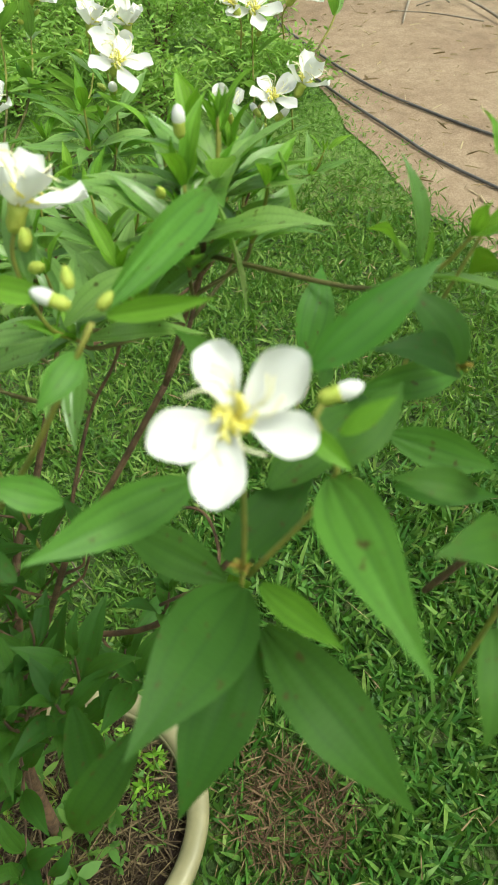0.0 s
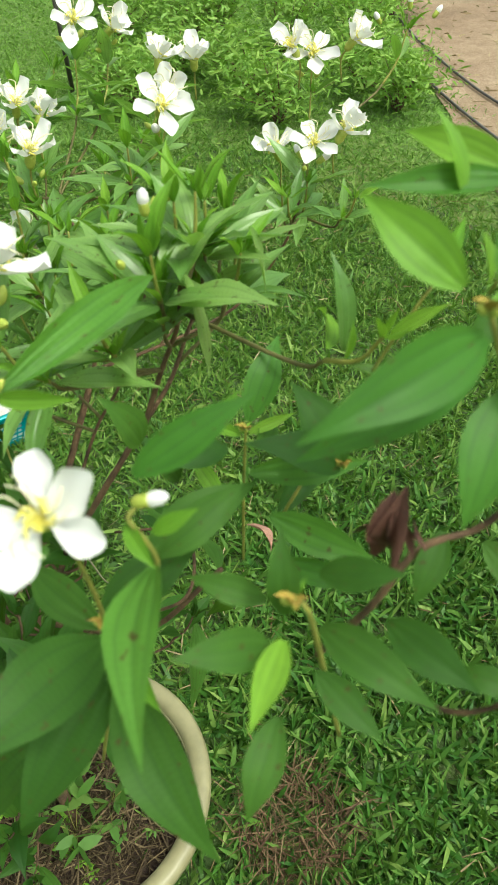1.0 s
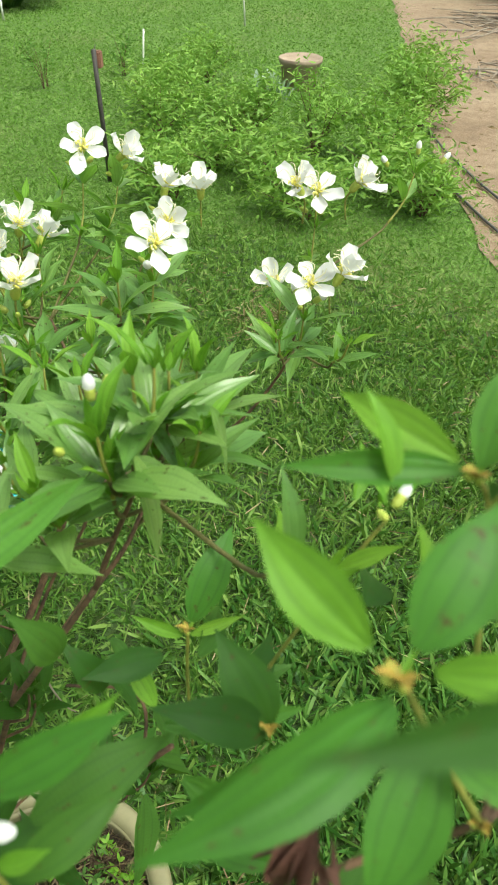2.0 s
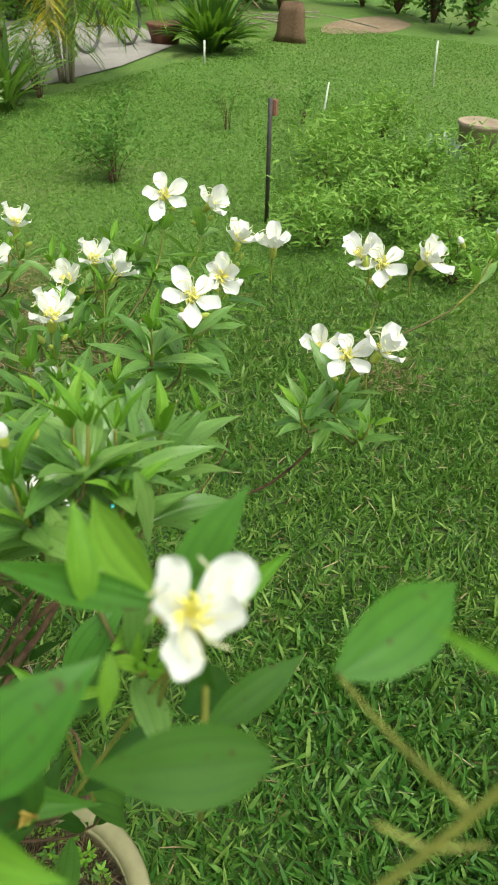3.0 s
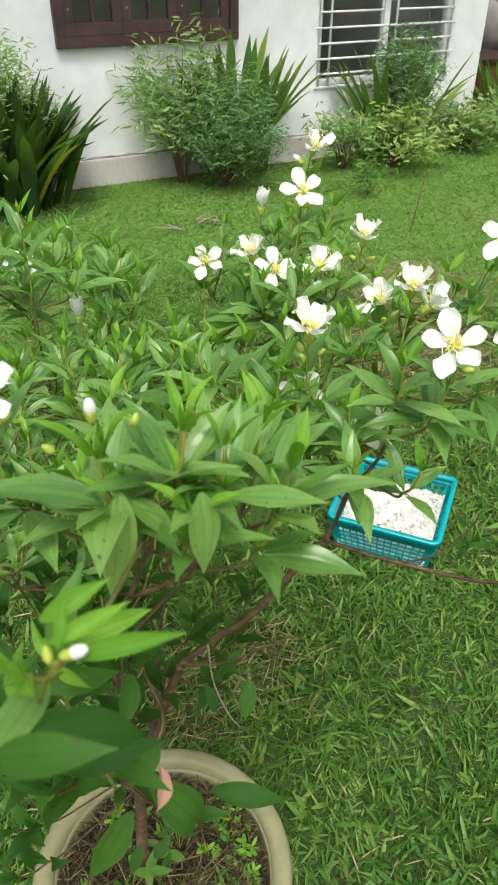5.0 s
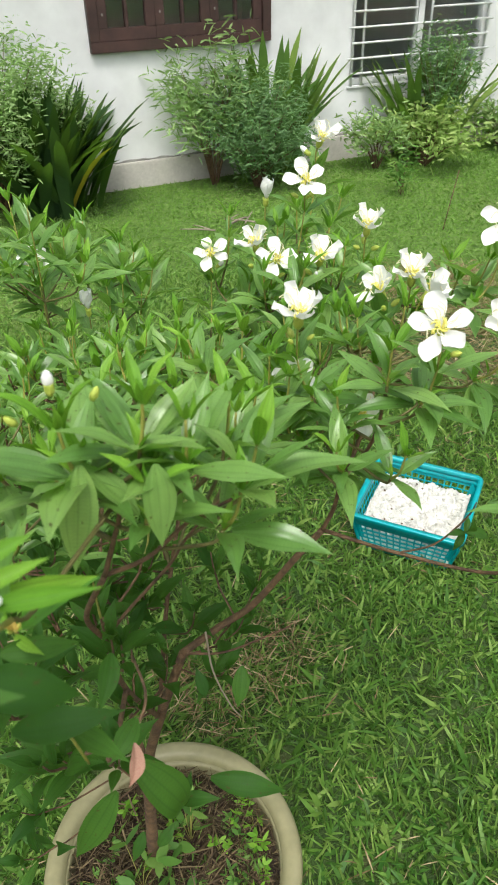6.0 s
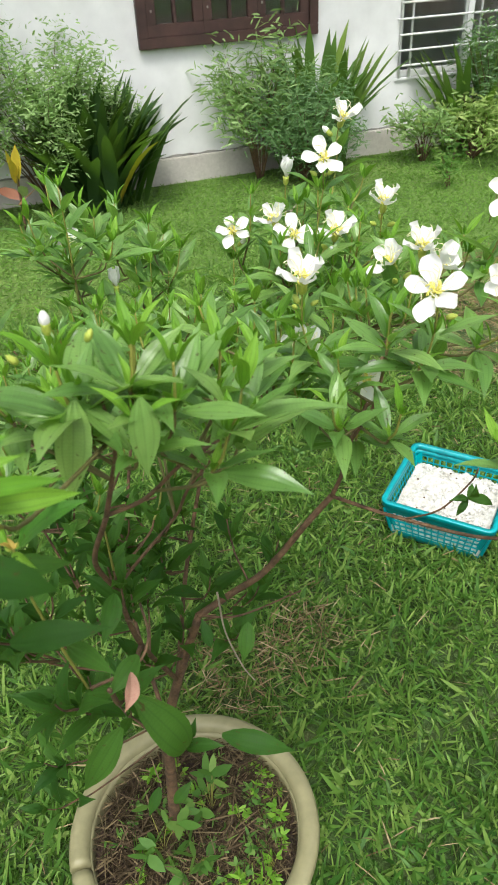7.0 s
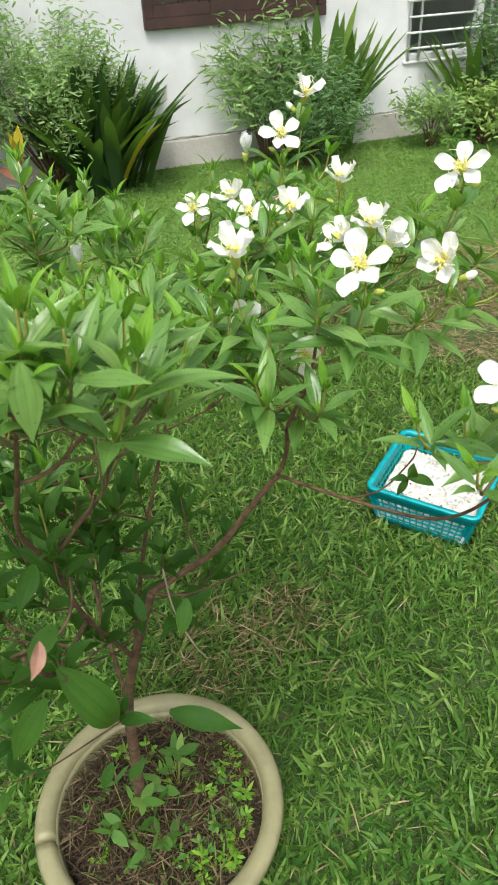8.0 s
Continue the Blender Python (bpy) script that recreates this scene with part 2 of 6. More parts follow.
def lawn_build(nt, b, out):
    n0, n1, n2, n3 = noise_of(nt, 0.5, 3.0), noise_of(nt, 3.0), noise_of(nt, 24.0, 8.0), noise_of(nt, 90.0, 8.0, rough=0.7)
    c = ramp(nt, n1, [(0.3, (0.105, 0.205, 0.034)), (0.7, (0.145, 0.255, 0.046))])
    c = mixed(nt, ramp(nt, n0, [(0.50, (0, 0, 0)), (0.72, (0.5, 0.5, 0.5))]), c, (0.22, 0.24, 0.09))
    c = mixed(nt, 0.75, c, ramp(nt, n2, [(0.3, (0.55, 0.6, 0.5)), (0.7, (1.15, 1.1, 1.0))]), "MULTIPLY")
    c = mixed(nt, 0.45, c, ramp(nt, n3, [(0.3, (0.4, 0.45, 0.4)), (0.7, (1.3, 1.25, 1.1))]), "MULTIPLY")
    nt.links.new(c, b.inputs["Base Color"])
    b.inputs["Roughness"].default_value = 0.9
    bumped(nt, b, n3, 0.8, 0.02)


LAWN = material("lawn_turf", lawn_build)


def dirt_build(nt, b, out):
    n1, n2, n3 = noise_of(nt, 1.3), noise_of(nt, 9.0, 6.0), noise_of(nt, 70.0, 8.0, rough=0.7)
    c = ramp(nt, n1, [(0.3, (0.25, 0.175, 0.115)), (0.55, (0.33, 0.245, 0.165)), (0.8, (0.40, 0.31, 0.22))])
    c = mixed(nt, 0.6, c, ramp(nt, n2, [(0.35, (0.65, 0.6, 0.55)), (0.65, (1.05, 1.05, 1.05))]), "MULTIPLY")
    c = mixed(nt, 0.6, c, ramp(nt, n3, [(0.35, (0.55, 0.5, 0.45)), (0.65, (1.1, 1.1, 1.1))]), "MULTIPLY")
    nt.links.new(c, b.inputs["Base Color"])
    b.inputs["Roughness"].default_value = 0.95
    bumped(nt, b, n3, 0.7, 0.012)


DIRT = material("bare_earth", dirt_build)
# brown-green turf base, dark enough to paint the shade in the grass gaps
SHADED_THATCH = speckled("shaded_turf_thatch", [(0.3, (0.03, 0.060, 0.012)), (0.5, (0.05, 0.098, 0.018)), (0.75, (0.085, 0.095, 0.032))], 7, 0.95, 0.9, 0.02, 14)

# ---- building blocks ----
rng = np.random.default_rng(7)


def mesh_of(name, verts, faces, mats, uvs=None, smooth=True, slots=None):
    """A mesh from corners and faces; uvs: one pair for each corner."""
    me = bpy.data.meshes.new(name)
    me.from_pydata([tuple(v) for v in verts], [], [tuple(f) for f in faces])
    for m in mats if isinstance(mats, (list, tuple)) else [mats]:
        me.materials.append(m)
    if uvs is not None:
        layer = me.uv_layers.new(name="UVMap")
        index = np.empty(len(me.loops), dtype=np.int32)
        me.loops.foreach_get("vertex_index", index)
        layer.data.foreach_set("uv", np.asarray(uvs, dtype=np.float32)[index].ravel())
    if smooth:
        me.polygons.foreach_set("use_smooth", [True] * len(me.polygons))
    if slots is not None:
        me.polygons.foreach_set("material_index", slots)
    me.update()
    return me


def put(name, me, parent=None, m=None, label=""):
    ob = new(name, me)
    ob.parent = parent
    if m is not None:
        ob.matrix_basis = m
    if label:
        tagged(ob, label)
    return ob


def part(name, bm, mat, parent, label="", smooth=False):
    """Links a bmesh as one mesh object under a thing or a part."""
    me = bpy.data.meshes.new(name)
    bm.to_mesh(me)
    bm.free()
    me.materials.append(mat)
    if smooth:
        me.polygons.foreach_set("use_smooth", [True] * len(me.polygons))
    return put(name, me, parent, None, label)


def block(name, lo, hi, mat, parent=None, bevel=0.004, label=""):
    """A box between two corners, with worn edges."""
    bm = bmesh.new()
    bmesh.ops.create_cube(bm, size=1)
    for v in bm.verts:
        v.co = [a + (c + 0.5) * (b - a) for a, b, c in zip(lo, hi, v.co)]
    if bevel:
        bmesh.ops.bevel(bm, geom=bm.edges[:], offset=bevel, segments=2, affect="EDGES")
    return part(name, bm, mat, parent, label)


def thing(name, place, label, category, group="", kind=""):
    return tagged(put(name, None, None, Matrix.Translation(place)), label, category, group, kind)


def tube(points, radii, sides=7, caps=True):
    """Corners and faces of a round bar along points."""
    pts = [Vector(p) for p in points]
    verts, faces = [], []
    side = Vector((0.3, 0.9, 0.1))
    for i, p in enumerate(pts):
        d = (pts[min(i + 1, len(pts) - 1)] - pts[max(i - 1, 0)]).normalized()
        side = (side - d * side.dot(d))
        side = side.normalized() if side.length > 1e-4 else d.orthogonal().normalized()
        other = d.cross(side)
        r = radii[i] if isinstance(radii, (list, tuple)) else radii
        for k in range(sides):
            a = 2 * math.pi * k / sides
            verts.append(p + r * (math.cos(a) * side + math.sin(a) * other))
    for i in range(len(pts) - 1):
        for k in range(sides):
            a, b = i * sides + k, i * sides + (k + 1) % sides
            faces.append((a, b, b + sides, a + sides))
    if caps:
        faces.append(tuple(range(sides))[::-1])
        faces.append(tuple(len(verts) - sides + k for k in range(sides)))
    return verts, faces


def bend(points, n=6):
    """A smooth line of n steps a stretch through points."""
    p = [Vector(q) for q in points]
    p = [2 * p[0] - p[1], *p, 2 * p[-1] - p[-2]]
    out = []
    for i in range(1, len(p) - 2):
        for k in range(n):
            t = k / n
            a, b, c, d = p[i - 1], p[i], p[i + 1], p[i + 2]
            out.append(0.5 * (2 * b + (c - a) * t + (2 * a - 5 * b + 4 * c - d) * t * t + (3 * b - a - 3 * c + d) * t ** 3))
    out.append(p[-2])
    return out


def bar(name, points, radii, mat, parent, sides=7, label=""):
    return put(name, mesh_of(name, *tube(points, radii, sides), mat), parent, None, label)


def lathe(name, profile, mat, parent=None, steps=48, label="", m=None, wobble=0.0):
    """A turned body from (radius, height) pairs."""
    verts, faces = [], []
    for k in range(steps):
        a = 2 * math.pi * k / steps
        for r, z in profile:
            q = r * (1 + wobble * math.sin(3 * a + 1.3))
            verts.append((q * math.cos(a), q * math.sin(a), z))
    n = len(profile)
    for k in range(steps):
        for i in range(n - 1):
            a, b = k * n + i, ((k + 1) % steps) * n + i
            faces.append((a, b, b + 1, a + 1))
    return put(name, mesh_of(name, verts, faces, mat), parent, m, label)


def blade_cloud(name, base, way, length, width, sag, mat, steps=2, parent=None):
    """Many narrow blades in one mesh: base and unit way (n, 3), length, width and sag (n)."""
    n = len(base)
    side = np.cross(way, rng.normal(size=(n, 3)))
    side /= np.linalg.norm(side, axis=1)[:, None] + 1e-9
    rows = []
    shape = {2: (0.8, 1.0), 3: (0.55, 1.0, 0.8)}[steps]
    for k in range(steps):
        f = k / steps
        c = base + way * (length * f)[:, None]
        c[:, 2] -= sag * f * f
        w = (width * 0.5 * shape[k])[:, None] * side
        rows += [c - w, c + w]
    tip = base + way * length[:, None]
    tip[:, 2] -= sag
    rows.append(tip)
    m = len(rows)
    co = np.stack(rows, 1).reshape(-1, 3)
    quads = [(2 * k, 2 * k + 1, 2 * k + 3, 2 * k + 2) for k in range(steps - 1)]
    one = np.array([i for q in quads for i in q] + [2 * steps - 2, 2 * steps - 1, 2 * steps])
    loops = (one[None, :] + (np.arange(n) * m)[:, None]).ravel()
    sizes = np.tile([4] * (steps - 1) + [3], n)
    me = bpy.data.meshes.new(name)
    me.vertices.add(len(co))
    me.vertices.foreach_set("co", co.astype(np.float32).ravel())
    me.loops.add(len(loops))
    me.loops.foreach_set("vertex_index", loops.astype(np.int32))
    me.polygons.add(len(sizes))
    me.polygons.foreach_set("loop_start", np.concatenate([[0], np.cumsum(sizes)[:-1]]).astype(np.int32))
    me.polygons.foreach_set("use_smooth", np.ones(len(sizes), dtype=bool))
    me.materials.append(mat)
    me.update(calc_edges=True)
    return put(name, me, parent)


# ---- ground ----
def dirt_edge(x):
    """The y of the line where the lawn meets the bare earth."""
    return np.interp(x, [-40, -4, 0, 2.3, 2.54, 2.9, 3.4, 4.0, 4.6, 5.2, 9.0, 13.7, 40], [-4.2, -2.15, -1.62, -1.34, -1.19, -1.08, -0.97, -0.86, -0.78, -0.66, -0.3, 0.14, 1.5]) + 0.025 * np.sin(7.3 * x + 1)


def sheet(name, x0, x1, y0, y1, nx, ny, height, mat, keep=None):
    xs, ys = np.linspace(x0, x1, nx + 1), np.linspace(y0, y1, ny + 1)
    gx, gy = np.meshgrid(xs, ys)
    co = np.stack([gx, gy, height(gx, gy)], -1).reshape(-1, 3)
    faces = [(j * (nx + 1) + i, j * (nx + 1) + i + 1, (j + 1) * (nx + 1) + i + 1, (j + 1) * (nx + 1) + i) for j in range(ny) for i in range(nx)]
    if keep is not None:
        faces = [f for f in faces if keep(*np.mean(co[list(f)], 0)[:2])]
    return put(name, mesh_of(name, co, faces, mat))


ground = sheet("ground", -300, 300, -300, 300, 60, 60, lambda x, y: 0 * x - 0.004, LAWN)
tagged(ground, "mown green lawn reaching to the garden's edge", "lawn", kind="structure")

dirt_y = [float(dirt_edge(x)) for x in np.linspace(-40, 40, 240)]
dv, df = [], []
for i, x in enumerate(np.linspace(-40, 40, 240)):
    dv += [(x, dirt_y[i], 0.004), (x, dirt_y[i] - 0.6, 0.006), (x, dirt_y[i] - 8.0, 0.006)]
    if i:
        a = 3 * i
        df += [(a - 3, a - 2, a + 1, a), (a - 2, a - 1, a + 2, a + 1)]
dirt = put("dirt_path", mesh_of("dirt_path", dv, [f[::-1] for f in df], DIRT))
tagged(dirt, "bare reddish-brown earth track beside the lawn", "dirt path", kind="structure")


def hose(points, label):
    t = thing("garden_hose", points[0], label, "hose", "hoses on the bare earth")
    o = Vector(points[0])
    bar("pipe", [Vector(p) - o for p in bend(points, 8)], 0.0082, BLACK, t, 8)
    return t


hose([(6.4, -0.45, 0.018), (5.3, -0.70, 0.02), (4.6, -0.93, 0.02), (4.08, -1.15, 0.02), (3.7, -1.40, 0.018), (3.32, -1.70, 0.018), (2.6, -2.4, 0.018)], "thin black hose lying across bare earth")
hose([(5.6, -0.38, 0.018), (5.0, -0.55, 0.018), (4.5, -0.74, 0.02), (4.0, -0.92, 0.02), (3.4, -1.18, 0.02), (3.0, -1.37, 0.018), (2.3, -1.85, 0.018)], "thin black hose nearer the grass, lying on earth")


def far_share(x, y):
    """How far the long turf by the pot has given way to the short far lawn."""
    return np.clip((np.hypot(x - 0.6, y - 0.25) - 1.35) / 1.7 + 0.12 * np.sin(3.1 * x + 1.3 * np.sin(2.3 * y)), 0, 1)


m = 700
q = np.stack([rng.uniform(1.8, 8.5, m), np.zeros(m), np.full(m, 0.012)], 1)
q[:, 1] = dirt_edge(q[:, 0]) - 0.05 - 2.2 * rng.random(m) ** 1.5
b = rng.uniform(0, 2 * math.pi, m)
w = np.stack([np.cos(b), np.sin(b), rng.normal(0.05, 0.1, m)], 1)
w /= np.linalg.norm(w, axis=1)[:, None]
tagged(blade_cloud("earth_litter", q, w, rng.uniform(0.02, 0.12, m), rng.uniform(0.003, 0.012, m), rng.uniform(0, 0.01, m), STRAW, 3), "dry leaf bits and straw strewn on earth", "litter", kind="stuff")

# dark sheet under the near blades: turf with the gaps' shade in its colour
thatch = sheet("turf_floor", -2.4, 3.4, -2.2, 3.2, 110, 100, lambda x, y: 0.002 + 0.004 * np.sin(9 * x) * np.sin(8 * y), SHADED_THATCH, lambda x, y: y > dirt_edge(x) - 0.01 and far_share(x, y) < 0.15 + 0.6 * math.sin(37 * x + 3 * math.sin(29 * y)) ** 2)
tagged(thatch, "brown-green matted turf, darkened as shade between the grass blades", "turf", kind="structure")

# bare spots in the lawn, under the shrub and by the beds
SPOTS = [(1.92, 1.75, 0.42), (2.46, 0.05, 0.16), (2.35, 2.32, 0.40), (0.05, -0.40, 0.13), (0.22, 0.46, 0.15), (0.44, 0.47, 0.12)]


def clear_of_spots(p, reach=0.8):
    keep = np.ones(len(p), bool)
    for x, y, r in SPOTS:
        d = np.hypot(p[:, 0] - x, p[:, 1] - y)
        keep &= (d > r * reach * (0.6 + 0.8 * rng.random(len(p)))) | ((rng.random(len(p)) < (0.45 if y < 0 else 0.9)) & (r < 0.2))
    return keep


def lawn_points(x0, x1, y0, y1, per_m2):
    n = int((x1 - x0) * (y1 - y0) * per_m2)
    p = np.stack([rng.uniform(x0, x1, n), rng.uniform(y0, y1, n), np.zeros(n)], 1)
    keep = clear_of_spots(p)
    keep &= p[:, 1] > dirt_edge(p[:, 0]) - 0.05 + 0.12 * rng.normal(size=n)
    keep &= p[:, 1] < 4.98
    keep &= np.hypot(p[:, 0], p[:, 1]) > 0.19
    return p[keep]


def grass(name, p, tall, wide, flat, mat=GRASS):
    n = len(p)
    a = rng.uniform(0, 2 * math.pi, n)
    lean = np.clip(rng.normal(flat, 0.35, n), 0.1, 1.45)
    way = np.stack([np.cos(a) * np.sin(lean), np.sin(a) * np.sin(lean), np.cos(lean)], 1)
    ln = tall * rng.uniform(0.5, 1.3, n)
    ob = blade_cloud(name, p, way, ln, wide * rng.uniform(0.6, 1.3, n), 0.7 * ln * np.sin(lean) * rng.random(n), mat, 3)
    ob.location.z = 0.0
    return tagged(ob, "dense fresh green broad-bladed grass of the lawn", "grass", kind="stuff")


near_turf = lawn_points(-1.8, 3.6, -2.2, 3.2, 11000)
near_turf = near_turf[rng.random(len(near_turf)) > far_share(near_turf[:, 0], near_turf[:, 1])]
near_turf = near_turf[np.sin(6.1 * near_turf[:, 0] + 2 * np.sin(3 * near_turf[:, 1])) * np.sin(5.3 * near_turf[:, 1] + 1.7 * np.sin(4 * near_turf[:, 0])) + rng.normal(0, 0.35, len(near_turf)) > -1.0]
# broad blades with shade in their colour, more of them towards -y
shaded_lush = rng.random(len(near_turf)) < np.clip((-0.05 - near_turf[:, 1]) / 0.35, 0, 0.9) * np.clip((1.3 - near_turf[:, 0]) / 0.5, 0, 1)
grass("lawn_grass", near_turf[~shaded_lush], 0.060, 0.0062, 0.85)
grass("lawn_grass", near_turf[shaded_lush], 0.075, 0.0095, 0.85, SHADED_LUSH)
broad = lawn_points(-1.2, 2.6, -1.8, 2.3, 1300)
grass("lawn_grass", broad, 0.085, 0.010, 0.95)
short = np.concatenate([lawn_points(1.4, 5.0, -1.3, 2.3, 4200), lawn_points(-4.0, 1.4, -3.0, 2.3, 1500), lawn_points(-4.0, 5.0, 2.3, 5.0, 2800)])
short = short[rng.random(len(short)) < far_share(short[:, 0], short[:, 1])]
grass("lawn_grass", short, 0.036, 0.007, 1.0, FARGRASS)
grass("lawn_grass", lawn_points(5.0, 8.0, -0.8, 5.0, 2600), 0.030, 0.010, 1.15, FARGRASS)
grass("lawn_grass", lawn_points(8.0, 14.0, -0.4, 5.0, 1300), 0.026, 0.014, 1.25, FARGRASS)


def straw_heap(x, y, r, n, z=0.012, name="dry_grass_patch", label="patch of brown dried grass clippings on the lawn"):
    d = r * (np.sqrt(rng.random(n)) * 0.7 + 0.28 * np.abs(rng.normal(size=n)))
    a = rng.uniform(0, 2 * math.pi, n)
    p = np.stack([x + d * np.cos(a), y + d * np.sin(a), z + 0.02 * rng.random(n)], 1)
    b = rng.uniform(0, 2 * math.pi, n)
    way = np.stack([np.cos(b), np.sin(b), rng.normal(0.15, 0.25, n)], 1)
    way /= np.linalg.norm(way, axis=1)[:, None]
    ob = blade_cloud(name, p, way, rng.uniform(0.03, 0.09, n), rng.uniform(0.0015, 0.0035, n), rng.uniform(0, 0.01, n), STRAW if y > 0 else LITTER, 3)
    return tagged(ob, label, "dry grass", kind="stuff")


stray = lawn_points(-0.9, 3.0, -1.1, 2.6, 160)
b = rng.uniform(0, 2 * math.pi, len(stray))
w = np.stack([np.cos(b), np.sin(b), rng.normal(0.2, 0.2, len(stray))], 1)
tagged(blade_cloud("dry_blades", stray + (0, 0, 0.025), w / np.linalg.norm(w, axis=1)[:, None], rng.uniform(0.03, 0.08, len(stray)), rng.uniform(0.002, 0.004, len(stray)), rng.uniform(0, 0.02, len(stray)), STRAW, 3), "dry yellow blades strewn through the grass", "dry grass", kind="stuff")
for x, y, r in SPOTS:
    straw_heap(x, y, r, int((1400 if r > 0.2 else 750 if y < 0 else 200) + 7000 * r * r))

# ---- house ----
WY = 5.03
SILL, SHUT = 0.57, 0.95
house = thing("house", (0, WY, 0), "single-storey white plastered house with low grey plinth", "house")
H = 2.9


def wall_piece(lo, hi):
    return block("wall", (lo[0], lo[1] - WY, lo[2]), (hi[0], hi[1] - WY, hi[2]), WALL, house, 0.0)


wall_piece((-6, WY, 0.19), (1.17, WY + 0.15, H))
wall_piece((1.17, WY, 0.19), (2.56, WY + 0.15, SHUT))
wall_piece((1.17, WY, 2.1), (2.56, WY + 0.15, H))
wall_piece((2.56, WY, 0.19), (3.29, WY + 0.15, H))
wall_piece((3.29, WY, 0.19), (4.64, WY + 0.15, SILL))
wall_piece((3.29, WY, 2.1), (4.64, WY + 0.15, H))
wall_piece((4.64, WY, 0.19), (5.02, WY + 0.15, H))
wall_piece((4.87, WY + 0.15, 0.19), (5.02, WY + 6, H))
block("plinth", (-6, -0.03, -0.02), (5.05, 0.15, 0.19), PLINTH, house, 0.006, "weathered grey concrete plinth")
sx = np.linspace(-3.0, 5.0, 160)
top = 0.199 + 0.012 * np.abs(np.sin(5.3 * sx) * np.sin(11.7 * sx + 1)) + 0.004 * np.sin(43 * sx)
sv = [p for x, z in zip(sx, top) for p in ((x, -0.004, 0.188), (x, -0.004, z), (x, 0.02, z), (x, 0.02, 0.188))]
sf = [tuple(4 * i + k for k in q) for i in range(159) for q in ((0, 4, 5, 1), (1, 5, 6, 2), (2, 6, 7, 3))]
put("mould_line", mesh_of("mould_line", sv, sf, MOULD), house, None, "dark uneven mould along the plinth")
block("side_plinth", (4.87, 0.15, -0.02), (5.05, 6, 0.19), PLINTH, house, 0.006)
block("roof", (-6.4, -0.7, H), (5.6, 6.4, H + 0.12), PLINTH, house, 0.01)
block("back_wall", (-6, 5.85, 0), (4.87, 6.0, H), WALL, house, 0.0)
# added floor, coloured dark so the room behind the panes looks unlit
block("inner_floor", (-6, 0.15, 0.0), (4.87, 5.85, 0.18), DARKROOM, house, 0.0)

shut = thing("window_1", (1.865, WY, SHUT), "dark-stained timber window of three glazed casements", "window", kind="structure")
W, HT = 0.695, 1.15
for a, b, c, d in ((-W, W, 0, 0.07), (-W, W, HT - 0.07, HT), (-W, -W + 0.07, 0.07, HT - 0.07), (W - 0.07, W, 0.07, HT - 0.07)):
    block("window_frame", (a, -0.05, c), (b, 0.10, d), TIMBER, shut, 0.004)
for i in range(3):
    x0 = -W + 0.07 + i * (2 * W - 0.14) / 3
    x1 = x0 + (2 * W - 0.14) / 3
    cas = put("casement", None, shut)
    for a, b, c, d in ((x0, x1, 0.07, 0.15), (x0, x1, HT - 0.15, HT - 0.07), (x0, x0 + 0.07, 0.15, HT - 0.15), (x1 - 0.07, x1, 0.15, HT - 0.15), ((x0 + x1) / 2 - 0.012, (x0 + x1) / 2 + 0.012, 0.15, HT - 0.15)):
        block("rail", (a, -0.035 + 0.002 * i, c), (b, 0.015, d), TIMBER, cas, 0.004)
    g = block("pane", (x0 + 0.07, -0.01, 0.15), (x1 - 0.07, -0.005, HT - 0.15), GLASS, cas, 0.0)
    g.visible_shadow = False
    block("catch", (x0 + 0.03, -0.046, 0.225), (x0 + 0.042, -0.035, 0.242), CONCRETE, cas, 0.002, "small pale metal catch")

grw = thing("window_2", (3.965, WY, SILL), "aluminium sliding window behind a white iron grille", "window", kind="structure")
W, HT = 0.675, 1.53
for a, b, c, d in ((-W, W, 0, 0.045), (-W, W, HT - 0.045, HT), (-W, -W + 0.045, 0.045, HT - 0.045), (W - 0.045, W, 0.045, HT - 0.045), (-0.03, 0.03, 0.045, HT - 0.045)):
    block("window_frame", (a, 0.02, c), (b, 0.09, d), GRILLE, grw, 0.003)
for a, b in ((-W + 0.045, -0.03), (0.03, W - 0.045)):
    g = block("pane", (a, 0.05, 0.045), (b, 0.056, HT - 0.045), GLASS, grw, 0.0)
    g.visible_shadow = False
block("window_sill", (-W - 0.02, -0.018, -0.022), (W + 0.02, 0.02, 0.0), WALL, grw, 0.005)
gri = put("grille", None, grw, None, "white painted iron bars")
for x in (-W + 0.015, -0.075, 0.075, W - 0.015, -W + 0.11):
    bar("upright", [(x, -0.012, 0.0), (x, -0.012, HT)], 0.011, GRILLE, gri, 6)
for k in range(13):
    z = 0.09 + k * 0.111
    if k % 2:
        bar("rung", [(-W - 0.03, -0.026, z), (W + 0.03, -0.026, z)], 0.009, GRILLE, gri, 6)
    else:
        for a, b in ((-W, -0.075), (0.075, W)):
            bar("rung", [(a, -0.026, z), (b, -0.026, z)], 0.009, GRILLE, gri, 6)

# ---- pot ----
RIM, RH = 0.23, 0.236
pot = thing("plant_pot", (-0.009, -0.007, 0), "wide cream-beige plastic pot with a cracked rim", "plant pot")
shell = [(0.0, 0.0), (0.16, 0.0), (0.17, 0.02), (0.196, 0.17), (0.199, 0.19), (0.219, 0.196), (0.228, 0.206), (0.23, 0.222), (0.226, 0.233), (0.217, 0.237), (0.204, 0.236), (0.196, 0.231), (0.192, 0.22), (0.19, 0.2), (0.183, 0.12), (0.165, 0.03), (0.0, 0.028)]
shell = [(r * 1.044, z) for r, z in shell]
body = lathe("body", shell[:5] + shell[12:], POT, pot, 72)
